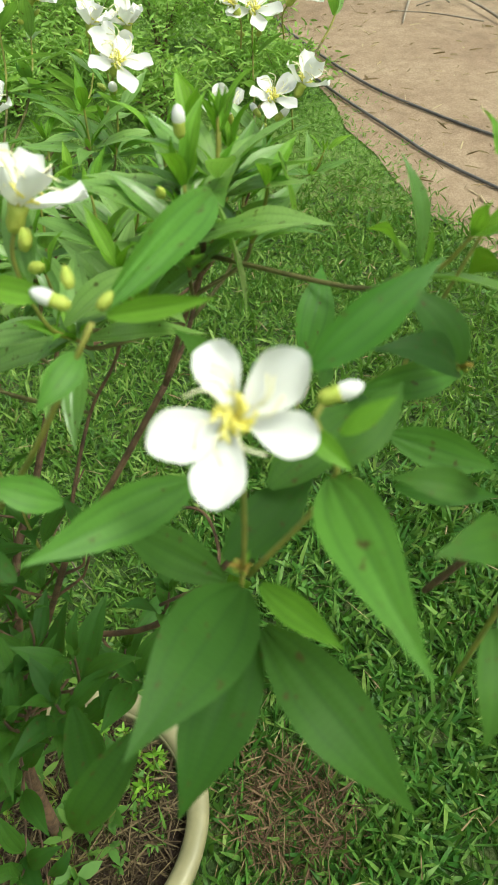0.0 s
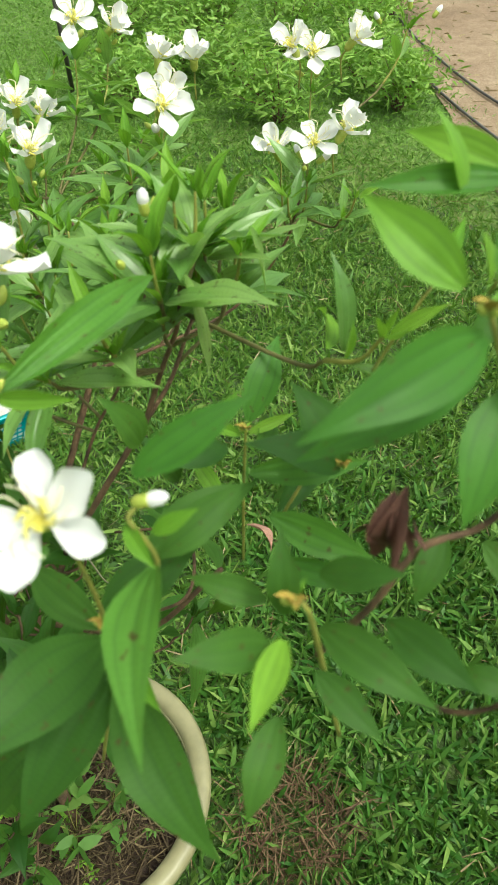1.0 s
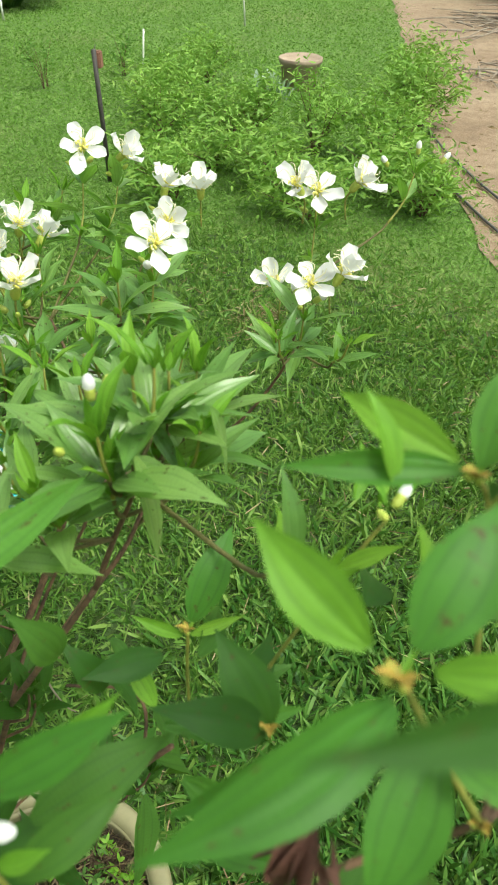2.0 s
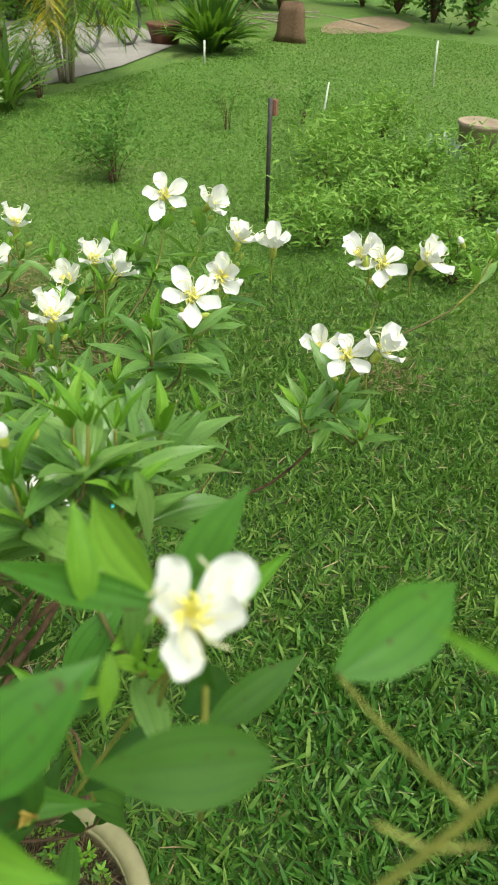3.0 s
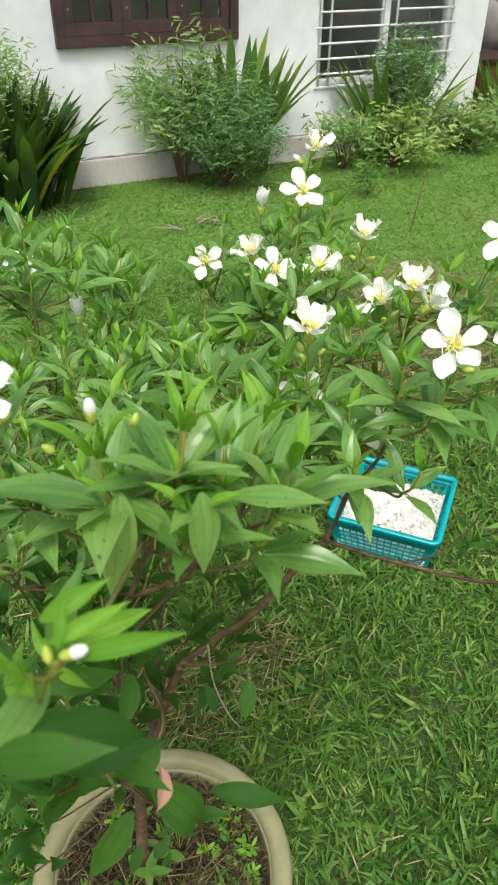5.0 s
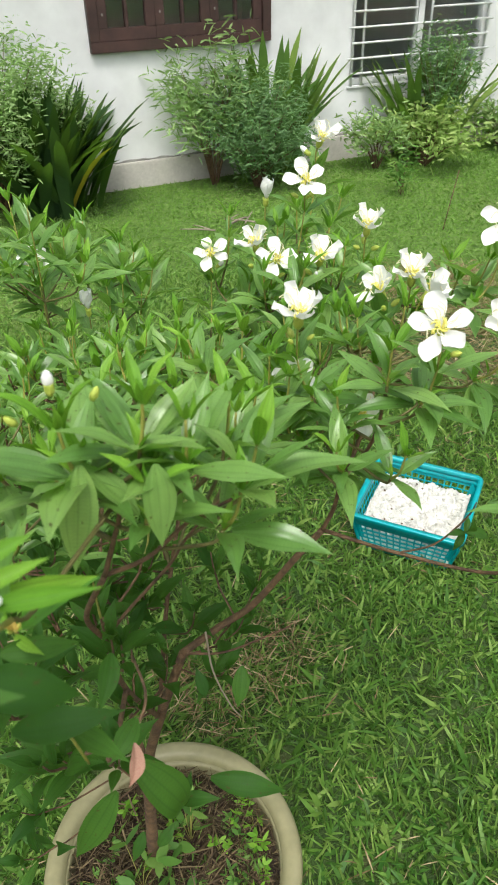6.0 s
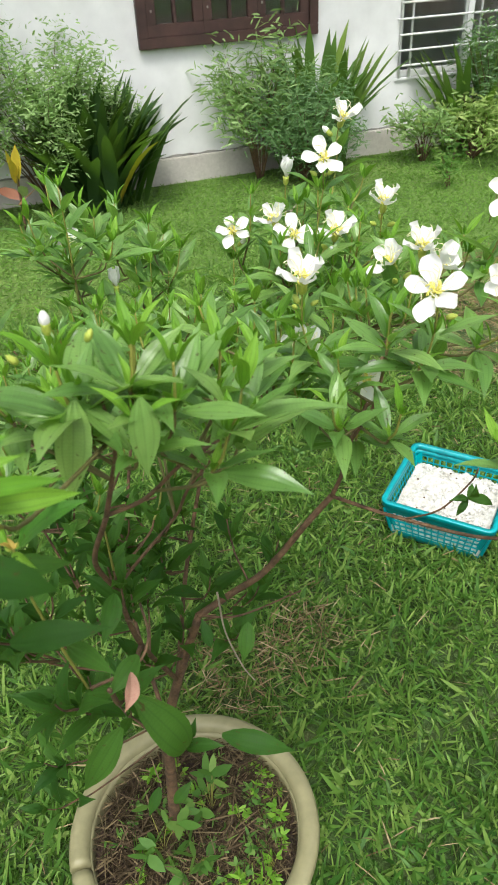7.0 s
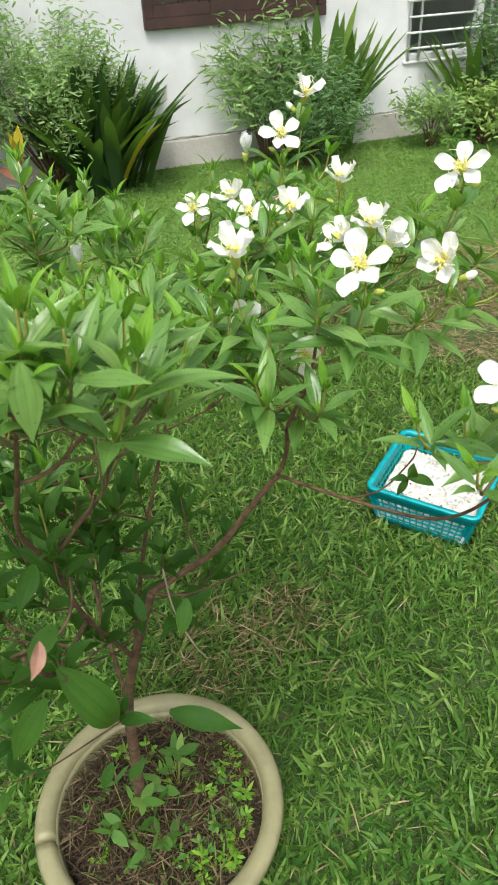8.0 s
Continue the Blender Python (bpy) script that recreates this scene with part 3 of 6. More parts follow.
# the rim is split at one place
NICK, GAP = math.radians(180.6), 0.026
edge = shell[4:13]
rv, rf = [], []
for k in range(97):
    a = NICK + GAP + (2 * math.pi - 2 * GAP) * k / 96
    for j, (r, z) in enumerate(edge):
        b = a + (0.010 * math.sin(40 * r + 60 * z) if k in (0, 96) else 0.0)
        rv.append((r * math.cos(b), r * math.sin(b), z))
    if k:
        rf += [((k - 1) * 9 + i, k * 9 + i, k * 9 + i + 1, (k - 1) * 9 + i + 1) for i in range(8)]
rf += [tuple(range(9)), tuple(96 * 9 + i for i in range(9))[::-1]]
put("rim", mesh_of("rim", rv, rf, POT), pot, None, "thick rounded rim with an open crack")
soil = sheet("potting_soil", -0.205, 0.19, -0.203, 0.19, 40, 40, lambda x, y: 0.175 + 0.012 * np.sin(23 * x + 1) * np.sin(19 * y) + 0.008 * np.sin(61 * x) * np.sin(57 * y), SOIL, lambda x, y: math.hypot(x + 0.009, y + 0.007) < 0.197)
tagged(soil, "dark brown potting soil filling the pot", "soil")

# ---- basket ----
BL, BW, BH = 0.355, 0.355, 0.15
basket = tagged(put("basket", None, None, pose(1.07, 0.749, 0.012, 0, 0, -48.6)), "teal plastic lattice basket standing on the grass", "basket")


def square_loop(half_x, half_y, r, z, n=5):
    """The line of a rectangle with round corners."""
    out = []
    for cx, cy, a0 in ((1, 1, 0), (-1, 1, 90), (-1, -1, 180), (1, -1, 270)):
        for k in range(n + 1):
            a = radians(a0 + 90 * k / n)
            out.append(Vector((cx * (half_x - r) + r * math.cos(a), cy * (half_y - r) + r * math.sin(a), z)))
    return out


def ring(name, half_x, half_y, r, z, thick, tall, parent):
    loop = square_loop(half_x, half_y, r, z)
    inner = square_loop(half_x - thick, half_y - thick, max(r - thick, 0.005), z)
    n = len(loop)
    verts = [v + Vector((0, 0, dz)) for src, dz in ((loop, -tall), (loop, -0.002), (loop, 0), (inner, 0), (inner, -tall)) for v in src]
    faces = [(a * n + i, a * n + (i + 1) % n, b * n + (i + 1) % n, b * n + i) for a, b in ((0, 1), (1, 2), (2, 3), (3, 4), (4, 0)) for i in range(n)]
    return put(name, mesh_of(name, verts, faces, BASKET), parent)


ring("rim", BL / 2, BW / 2, 0.03, BH, 0.016, 0.018, basket)
ring("foot_band", BL / 2 - 0.035, BW / 2 - 0.035, 0.025, 0.022, 0.01, 0.022, basket)
ring("upper_band", BL / 2 - 0.009, BW / 2 - 0.009, 0.03, BH - 0.018, 0.006, 0.02, basket)
block("floor_plate", (-BL / 2 + 0.04, -BW / 2 + 0.04, 0.002), (BL / 2 - 0.04, BW / 2 - 0.04, 0.008), BASKET, basket, 0.0)
for s, turn in ((1, 0), (1, 90), (1, 180), (1, 270)):
    verts, faces = [], []

    def strip(a, b, w):
        k = len(verts)
        a, b = Vector(a), Vector(b)
        d = (b - a).normalized()
        o = Vector((0, -1, 0.2)).normalized()
        q = d.cross(o).normalized() * w
        o = o * 0.0015
        verts.extend([a - q - o, a + q - o, b + q - o, b - q - o, a - q + o, a + q + o, b + q + o, b - q + o])
        faces.extend([tuple(k + i for i in f) for f in ((0, 1, 2, 3), (7, 6, 5, 4), (0, 4, 5, 1), (1, 5, 6, 2), (2, 6, 7, 3), (3, 7, 4, 0))])
    lo, hi = -BW / 2 + 0.036, -BW / 2 + 0.012
    zl, zh = 0.02, BH - 0.03
    for k in range(14):
        f = k / 13 * 2 - 1
        strip((f * (BL / 2 - 0.05), lo, zl), (f * (BL / 2 - 0.03), hi, zh), 0.0022)
    for k in range(5):
        f = (k + 0.5) / 5
        x, y = BL / 2 - 0.05 + 0.02 * f, lo + (hi - lo) * f
        strip((-x, y, zl + (zh - zl) * f), (x, y, zl + (zh - zl) * f), 0.0022)
    for e in (-1, 1):
        strip((e * (BL / 2 - 0.042), lo + 0.004, zl), (e * (BL / 2 - 0.022), hi + 0.004, zh), 0.014)
    put("side_lattice", mesh_of("side_lattice", verts, faces, BASKET, smooth=False), basket, pose(0, 0, 0, 0, 0, turn))
hx = BL / 2 - 0.0245
heap = sheet("basket_filling", -hx, hx, -hx, hx, 60, 60, lambda x, y: 0.074 + 0.02 * np.exp(-12 * (x * x + y * y)) + 0.006 * np.sin(90 * x + 20 * y) * np.sin(70 * y) + 0.003 * rng.normal(size=x.shape), FLAKES)
heap.matrix_basis = basket.matrix_basis.copy()
rimz = [v for v in heap.data.vertices if max(abs(v.co.x), abs(v.co.y)) > hx - 0.004]
for v in rimz:
    v.co.x, v.co.y, v.co.z = v.co.x * 0.925, v.co.y * 0.925, 0.014
tagged(heap, "white dried flaky filling heaped in the teal basket", "basket filling")
n = 1500
p = np.stack([rng.uniform(-hx + 0.02, hx - 0.02, n), rng.uniform(-hx + 0.02, hx - 0.02, n), rng.uniform(0.075, 0.095, n)], 1)
w = rng.normal(size=(n, 3)) * (1, 1, 0.4)
w /= np.linalg.norm(w, axis=1)[:, None]
fl = blade_cloud("loose_flake_mass", p, w, rng.uniform(0.008, 0.02, n), rng.uniform(0.005, 0.012, n), 0 * p[:, 0], FLAKES, 2, heap)
for k in range(9):
    x, y = rng.uniform(-0.13, 0.13, 2)
    sp = lathe("dark_fleck", [(0, 0.003), (0.003, 0.002), (0.0035, 0), (0, -0.002)], BARK, heap, 6, "", pose(x, y, 0.098 - 0.2 * (x * x + y * y), 0, 0, 0))

# ---- garden plants ----


def leaf_swarm(name, centres, spread, n, length, width, mat, parent, droop=0.3, up=0.3):
    """Leaves scattered round centres."""
    c = np.asarray(centres)[rng.integers(0, len(centres), n)]
    p = c + rng.normal(size=(n, 3)) * spread
    p[:, 2] = np.maximum(p[:, 2], 0.01)
    w = rng.normal(size=(n, 3))
    w[:, 2] = w[:, 2] * 0.5 + up
    w /= np.linalg.norm(w, axis=1)[:, None]
    ln = length * rng.uniform(0.6, 1.3, n)
    return blade_cloud(name, p, w, ln, width * rng.uniform(0.7, 1.3, n), droop * ln * rng.random(n), mat, 3, parent)


def bush(name, place, tall, wide, label, mat, limbs=14, leaves=900, length=0.07, width=0.018, group="", spread=0.05, stem=0.008, low=0.25, category="bush"):
    """Woody stems that fork outwards, with leaves along their upper halves."""
    t = thing(name, place, label, category, group)
    verts, faces, ends = [], [], []
    near = Vector(place).length < 5.2
    for k in range(limbs):
        a, r = rng.uniform(0, 2 * math.pi), wide * math.sqrt(rng.random())
        z = tall * rng.uniform(0.55, 1.0) * (1 - 0.25 * (r / wide) ** 2)
        pts = bend([(0.02 * math.cos(a), 0.02 * math.sin(a), 0), (0.3 * r * math.cos(a + 0.3), 0.3 * r * math.sin(a + 0.3), z * 0.45), (0.75 * r * math.cos(a), 0.75 * r * math.sin(a), z * 0.8), (r * math.cos(a), r * math.sin(a), z)], 4)
        v, f = tube(pts, [stem * (1 - 0.8 * i / (len(pts) - 1)) for i in range(len(pts))], 5)
        if near:
            put("stem", mesh_of("stem", v, f, BARK), t)
        else:
            faces += [tuple(len(verts) + i for i in q) for q in f]
            verts += v
        ends += [p for i, p in enumerate(pts) if i > low * len(pts)]
    if verts:
        put("stem_mass", mesh_of("stem_mass", verts, faces, BARK), t)["kind"] = "stuff"
    leaf_swarm("foliage", [tuple(e) for e in ends], spread, leaves, length, width, mat, t)["kind"] = "stuff"
    return t


def strap_plant(name, place, n, tall, wide, mat, label, upright=0.55, group="", category="plant", yellow=0, flat=1.0):
    """A clump of long sword leaves that rise and bow outwards."""
    t = thing(name, place, label, category, group)
    for mat_k, count in ((mat, n), (YELLOWLEAF, yellow)):
        for k in range(count):
            a = rng.uniform(0, 2 * math.pi)
            lean = upright * (0.15 + 1.1 * rng.random()) * (1.6 if mat_k is YELLOWLEAF else 1)
            ln = tall * rng.uniform(0.7, 1.15)
            d = Vector((math.cos(a), math.sin(a) * flat, 0)).normalized()
            o = Vector((-d.y, d.x, 0))
            b = Vector((rng.normal() * 0.08, rng.normal() * 0.06, 0.0)) + d * 0.10 * rng.random()
            verts, faces, uvs = [], [], []
            for i in range(8):
                f = i / 7
                ang = lean * (0.75 + 0.45 * f)
                b2 = b + (d * math.sin(ang) + Vector((0, 0, math.cos(ang)))) * ln * f
                w = wide * (0.45 + 1.5 * f) * (1 - f) ** 0.6
                for s in (-1, 0, 1):
                    verts.append(b2 + o * (s * w) + Vector((0, 0, 0.35 * w * abs(s))))
                    uvs.append((0.5 + 0.5 * s, f))
            for i in range(7):
                for s in range(2):
                    q = i * 3 + s
                    faces.append((q, q + 1, q + 4, q + 3))
            put("leaf", mesh_of("leaf", verts, faces, mat_k, uvs), t)
    return t


strap_plant("sword_plant", (0.70, 4.66, 0), 230, 0.80, 0.056, DARKSTRAP, "dark green clump of sword leaves before the white wall", 0.60, "sword plants along the house", yellow=2, flat=0.7)
strap_plant("sword_plant", (2.44, 4.86, 0), 80, 0.94, 0.056, STRAP, "bright green clump of sword leaves behind a grey-green bush", 0.52, "sword plants along the house", flat=0.3)
strap_plant("sword_plant", (3.95, 4.86, 0), 56, 0.82, 0.045, STRAP, "green sword leaves rising beneath the grilled window", 0.55, "sword plants along the house", flat=0.3)
strap_plant("fern_clump", (5.5, 4.95, 0), 80, 0.8, 0.032, STRAP, "arching green clump by the house corner", 0.75)
strap_plant("lily_clump", (10.1, 5.1, 0), 170, 0.84, 0.050, LILY, "big clump of dark green arching lily leaves at the path", 0.92)
bush("wall_bush", (0.36, 4.86, 0), 1.32, 0.72, "tall airy shrub with pale green fine leaves by the wall", MIST, 44, 12500, 0.050, 0.0105, "", 0.07, 0.006, 0.5)
bush("wall_bush", (-0.45, 4.75, 0), 1.5, 0.60, "tall airy shrub with pale green fine leaves by the wall", MIST, 32, 8000, 0.050, 0.0105, "", 0.07, 0.006, 0.45)
bush("willowy_bush", (1.98, 4.80, 0), 1.08, 0.42, "grey-green willowy bush with narrow leaves by the wall", MIST, 26, 1900, 0.095, 0.013, "", 0.07, 0.006, 0.45)
bush("willowy_bush", (2.25, 4.58, 0), 0.86, 0.44, "feathery green bush mixed with sword leaves", FEATHER, 40, 7500, 0.055, 0.009, "", 0.06, 0.006, 0.3)
bush("willowy_bush", (4.02, 4.72, 0), 1.18, 0.30, "feathery green sapling beneath the grilled window", FEATHER, 18, 2600, 0.060, 0.010, "", 0.055, 0.006)
bush("bushy_shrub", (3.75, 4.50, 0), 0.52, 0.50, "pale yellow-green leafy shrub at the foot of the wall", LIME, 26, 1500, 0.075, 0.017, "", 0.05, 0.006, 0.45)
bush("bushy_shrub", (3.35, 4.62, 0), 0.55, 0.28, "pale leafy shrub at the foot of the wall", MIST, 14, 700, 0.07, 0.016, "", 0.05, 0.005, 0.4)
bush("bushy_shrub", (4.72, 4.7, 0), 0.50, 0.40, "pale variegated shrub at the house corner", PALE, 20, 1400, 0.07, 0.018, "", 0.05, 0.006)
bush("dry_shrub", (6.15, 5.0, 0), 0.75, 0.35, "greyish thin-leaved shrub beside the palm", PALE, 18, 1300, 0.06, 0.009, "", 0.06, 0.006)
bush("sapling", (4.18, 2.70, 0), 0.64, 0.42, "thin wispy sapling growing out of the lawn", SMALL, 16, 950, 0.060, 0.014, "saplings on the lawn", 0.05, 0.004)
bush("sapling", (6.1, 2.75, 0), 0.5, 0.18, "thin wispy sapling growing out of the lawn", SMALL, 6, 160, 0.05, 0.012, "saplings on the lawn", 0.04, 0.004)
bush("sapling", (6.75, 2.25, 0), 0.45, 0.15, "small pale sapling tied beside a stick", SMALL, 6, 140, 0.05, 0.012, "saplings on the lawn", 0.04, 0.004)
bush("sapling", (3.14, 3.92, 0), 0.35, 0.15, "low seedling in the grass before the house", SMALL, 7, 160, 0.06, 0.014, "saplings on the lawn", 0.04, 0.003)

croton = thing("croton", (0.10, 4.42, 0), "small croton with upright yellow leaves and reddish lower ones", "croton")
bar("stem", bend([(0, 0, 0), (0.01, 0, 0.18), (0.02, 0, 0.36)], 4), 0.009, BARK, croton, 6)
for k, (h, ln, mat, lean) in enumerate(((0.34, 0.24, YELLOWLEAF, 0.15), (0.33, 0.22, YELLOWLEAF, 0.25), (0.32, 0.20, YELLOWLEAF, 0.35), (0.30, 0.2, YELLOWLEAF, 0.3), (0.22, 0.2, REDLEAF, 1.2), (0.2, 0.22, REDLEAF, 1.3), (0.19, 0.2, REDLEAF, 1.15), (0.16, 0.18, PALE, 1.3), (0.24, 0.18, PALE, 1.0))):
    a = 2.2 * k
    d = np.array([[math.cos(a) * math.sin(lean), math.sin(a) * math.sin(lean), math.cos(lean)]])
    blade_cloud("leaf", np.array([[0.015, 0, h]]), d, np.array([ln]), np.array([0.075]), np.array([0.02]), mat, 3, croton)
strap_plant("silver_agave", (6.45, 0.74, 0), 26, 0.19, 0.024, SILVER, "small silvery rosette plant beside the round pot", 0.7)
bush("dry_palm", (12.6, 6.3, 0), 2.4, 0.8, "dry palm with hanging brown dead fronds", STRAW, 26, 2600, 0.5, 0.02, "", 0.15, 0.02, 0.2)

# a bed of leafy herbs between lawn and bare earth
for k in range(24):
    u, v = (k % 6) / 5, (k // 6) / 3
    x, y = 3.80 + 2.85 * u + rng.normal() * 0.12, -0.55 + 1.95 * v + 0.05 * u + rng.normal() * 0.10
    if (x > 5.7 and 0.1 < y < 1.1) or (x < 4.4 and y > 1.05):
        continue
    bush("herb_plant", (x, y, 0), rng.uniform(0.30, 0.46) + (0.16 if v < 0.4 and u > 0.3 else 0.0), 0.34, "bushy bright green herb plant in the garden bed", HERB, 16, 1250, 0.060, 0.0125, "herb plants in the bed", 0.06, 0.005, 0.3, "herb plant")

# palm by the end of the house
palm = thing("palm", (7.0, 5.3, 0), "young yellowing areca palm with arching feather fronds", "palm")
for k in range(5):
    a = 1.3 * k
    bar("trunk", bend([(0.07 * math.cos(a), 0.07 * math.sin(a), 0), (0.11 * math.cos(a), 0.11 * math.sin(a), 0.45), (0.16 * math.cos(a), 0.16 * math.sin(a), 1.0)], 4), 0.024, OLDWOOD, palm, 7)
for k in range(34):
    a = 2.4 * k
    up, out, z0 = rng.uniform(0.35, 1.15), rng.uniform(0.5, 1.0), rng.uniform(0.30, 0.90)
    d = Vector((math.cos(a), math.sin(a), 0))
    line = bend([d * 0.1 + Vector((0, 0, z0)), d * (0.1 + 0.4 * out) + Vector((0, 0, z0 + up * 0.8)), d * (0.1 + 0.8 * out) + Vector((0, 0, z0 + up * 0.7)), d * (0.1 + 1.1 * out) + Vector((0, 0, z0 + up * 0.2))], 8)
    fr = bar("frond", line, [0.009 * (1 - 0.8 * i / (len(line) - 1)) for i in range(len(line))], TWIG, palm, 5)
    o = Vector((-math.sin(a), math.cos(a), 0))
    base, way = [], []
    for i in range(4, len(line)):
        for s in (-1, 1):
            for j in range(3):
                q = line[i] + (line[i] - line[i - 1]) * (0.33 * j)
                base.append(q)
                way.append((o * s + (line[i] - line[i - 1]).normalized() * 0.8 + Vector((0, 0, 0.15 + 0.1 * rng.normal()))).normalized())
    m = len(base)
    blade_cloud("leaflet_mass", np.array([tuple(b) for b in base]), np.array([tuple(b) for b in way]), rng.uniform(0.18, 0.30, m), rng.uniform(0.007, 0.011, m), rng.uniform(0.06, 0.14, m), YELLOWLEAF if k % 9 == 3 else PALM, 3, fr)["kind"] = "stuff"

bush("dry_hedge", (10.6, -2.4, 0), 1.1, 0.9, "dry brown thicket standing beside the bare earth", STRAW, 26, 2600, 0.25, 0.015, "dry thickets", 0.12, 0.012, 0.05)
bush("dry_hedge", (12.6, -2.2, 0), 1.3, 1.0, "dry brown thicket standing beside the bare earth", STRAW, 26, 2600, 0.25, 0.018, "dry thickets", 0.12, 0.012, 0.05)

# ---- path, porch and the far side of the garden ----
path = put("garden_path", mesh_of("garden_path", [(5.05, 5.5, 0.012), (6.6, 5.35, 0.012), (8.2, 5.38, 0.012), (10.1, 5.75, 0.012), (11.5, 7.2, 0.012), (11.0, 9.5, 0.012), (5.05, 9.5, 0.012)], [(0, 1, 2, 3, 4, 5, 6)], CONCRETE))
tagged(path, "grey concrete path and porch floor beside the house", "path", kind="structure")
pil = thing("porch_pillar", (6.4, 6.4, 0), "grey rendered porch pillar on a stepped base", "pillar")
block("shaft", (-0.1, -0.1, 0.75), (0.1, 0.1, 2.9), CONCRETE, pil, 0.01)
lathe("urn", [(0.0, 0.55), (0.14, 0.55), (0.19, 0.66), (0.20, 0.85), (0.15, 0.98), (0.12, 1.02), (0.0, 1.02)], CONCRETE, pil, 20)
block("pedestal", (-0.14, -0.14, 0), (0.14, 0.14, 0.55), CONCRETE, pil, 0.01)
pl = thing("planter_bowl", (10.3, 6.0, 0.012), "low brown planter bowl standing on the path", "planter")
lathe("body", [(0.0, 0.0), (0.2, 0.0), (0.27, 0.22), (0.29, 0.23), (0.285, 0.26), (0.25, 0.25), (0.0, 0.22)], REDWOOD, pl, 20)
tab = thing("wooden_table", (6.15, 6.0, 0.0), "low red-brown wooden table on the porch", "table")
block("tabletop", (-0.45, -0.28, 0.5), (0.45, 0.28, 0.55), TIMBER, tab, 0.008)
for x in (-0.4, 0.4):
    for y in (-0.23, 0.23):
        block("leg", (x - 0.035, y - 0.035, 0), (x + 0.035, y + 0.035, 0.5), REDWOOD, tab, 0.005)
block("apron", (-0.36, -0.25, 0.32), (0.36, -0.22, 0.5), REDWOOD, tab, 0.004)
cyc = thing("old_bicycle", (9.2, 6.25, 0.012), "dark old bicycle leaning beside the palm", "bicycle")
for x in (-0.5, 0.5):
    wh = put("wheel", None, cyc)
    loop = [(x + 0.31 * math.cos(2 * math.pi * i / 28), 0, 0.33 + 0.31 * math.sin(2 * math.pi * i / 28)) for i in range(29)]
    bar("tyre", loop, 0.022, BLACK, wh, 6)
    for i in range(10):
        a = 2 * math.pi * i / 10
        bar("spoke", [(x, 0, 0.33), (x + 0.3 * math.cos(a), 0, 0.33 + 0.3 * math.sin(a))], 0.003, IRON, wh, 4)
for q in (((-0.5, 0, 0.33), (-0.1, 0, 0.75)), ((-0.1, 0, 0.75), (0.35, 0, 0.78)), ((0.5, 0, 0.33), (0.33, 0, 0.95)), ((-0.05, 0, 0.3), (0.36, 0, 0.7)), ((-0.05, 0, 0.3), (-0.14, 0, 0.9)), ((-0.5, 0, 0.33), (-0.05, 0, 0.3))):
    bar("frame_tube", q, 0.016, IRON, cyc, 6)
bar("handlebar", bend([(0.25, -0.25, 0.98), (0.33, -0.1, 1.0), (0.33, 0.1, 1.0), (0.25, 0.25, 0.98)], 4), 0.012, IRON, cyc, 6)
block("saddle", (-0.26, -0.06, 0.9), (-0.02, 0.06, 0.94), BLACK, cyc, 0.015)


def stake(place, tall, thick, mat, label, category="stake", lean=(0, 0), tag=False):
    t = thing("garden_stake", place, label, category)
    bar("rod", [(0, 0, -0.02), (lean[0] * 0.5, lean[1] * 0.5, tall * 0.5), (lean[0], lean[1], tall)], thick, mat, t, 8)
    if tag:
        block("tin_tag", (lean[0] + 0.012, lean[1] - 0.03, tall - 0.1), (lean[0] + 0.06, lean[1] + 0.02, tall - 0.01), RED, t, 0.006, "faded red tin cup at the top")
        bar("wire", [(lean[0], lean[1], tall - 0.02), (lean[0] + 0.035, lean[1], tall + 0.02)], 0.003, IRON, t, 4)
    return t


stake((4.02, 1.375, 0), 0.775, 0.014, IRON, "dark upright iron stake with a red cup", "stake", (-0.08, -0.018), True)
stake((6.7, 2.04, 0), 0.40, 0.008, WHITESTICK, "thin white stick standing in the lawn", "stick", (0.05, -0.02))
stake((2.93, 3.12, 0), 0.36, 0.003, BARK, "thin bare twig standing in the lawn", "twig", (0.10, 0.04))
stake((9.6, 1.68, 0), 0.50, 0.012, WHITESTICK, "thin white stick standing in the lawn", "stick", (-0.05, 0.02))
stake((9.1, 4.66, 0), 0.28, 0.014, WHITESTICK, "short white stick by the lily clump", "stick")
fp = thing("terracotta_pot", (6.75, 0.56, 0), "round terracotta pot standing among herbs", "flower pot")
lathe("body", [(0.0, 0.0), (0.15, 0.0), (0.18, 0.20), (0.195, 0.21), (0.20, 0.245), (0.188, 0.25), (0.172, 0.23), (0.0, 0.21)], TERRACOTTA, fp, 28)


def twigs(name, place, n, spread, length, mat, label, category):
    t = thing(name, place, label, category)
    for k in range(n):
        p = Vector((rng.normal() * spread[0], rng.normal() * spread[1], 0.02 + 0.10 * length * rng.random()))
        a = rng.uniform(0, math.pi)
        ln = length * rng.uniform(0.4, 1.2)
        d = Vector((math.cos(a), math.sin(a), rng.normal() * 0.06)) * ln
        r = rng.uniform(0.006, 0.014) * min(1.0, 0.5 + length)
        bar("twig", bend([p - d, p + Vector((0, 0, 0.03 * length)), p + d], 3), [r, r, r * 0.9, r * 0.8, r * 0.7, r * 0.6, r * 0.5], mat, t, 5)
    return t


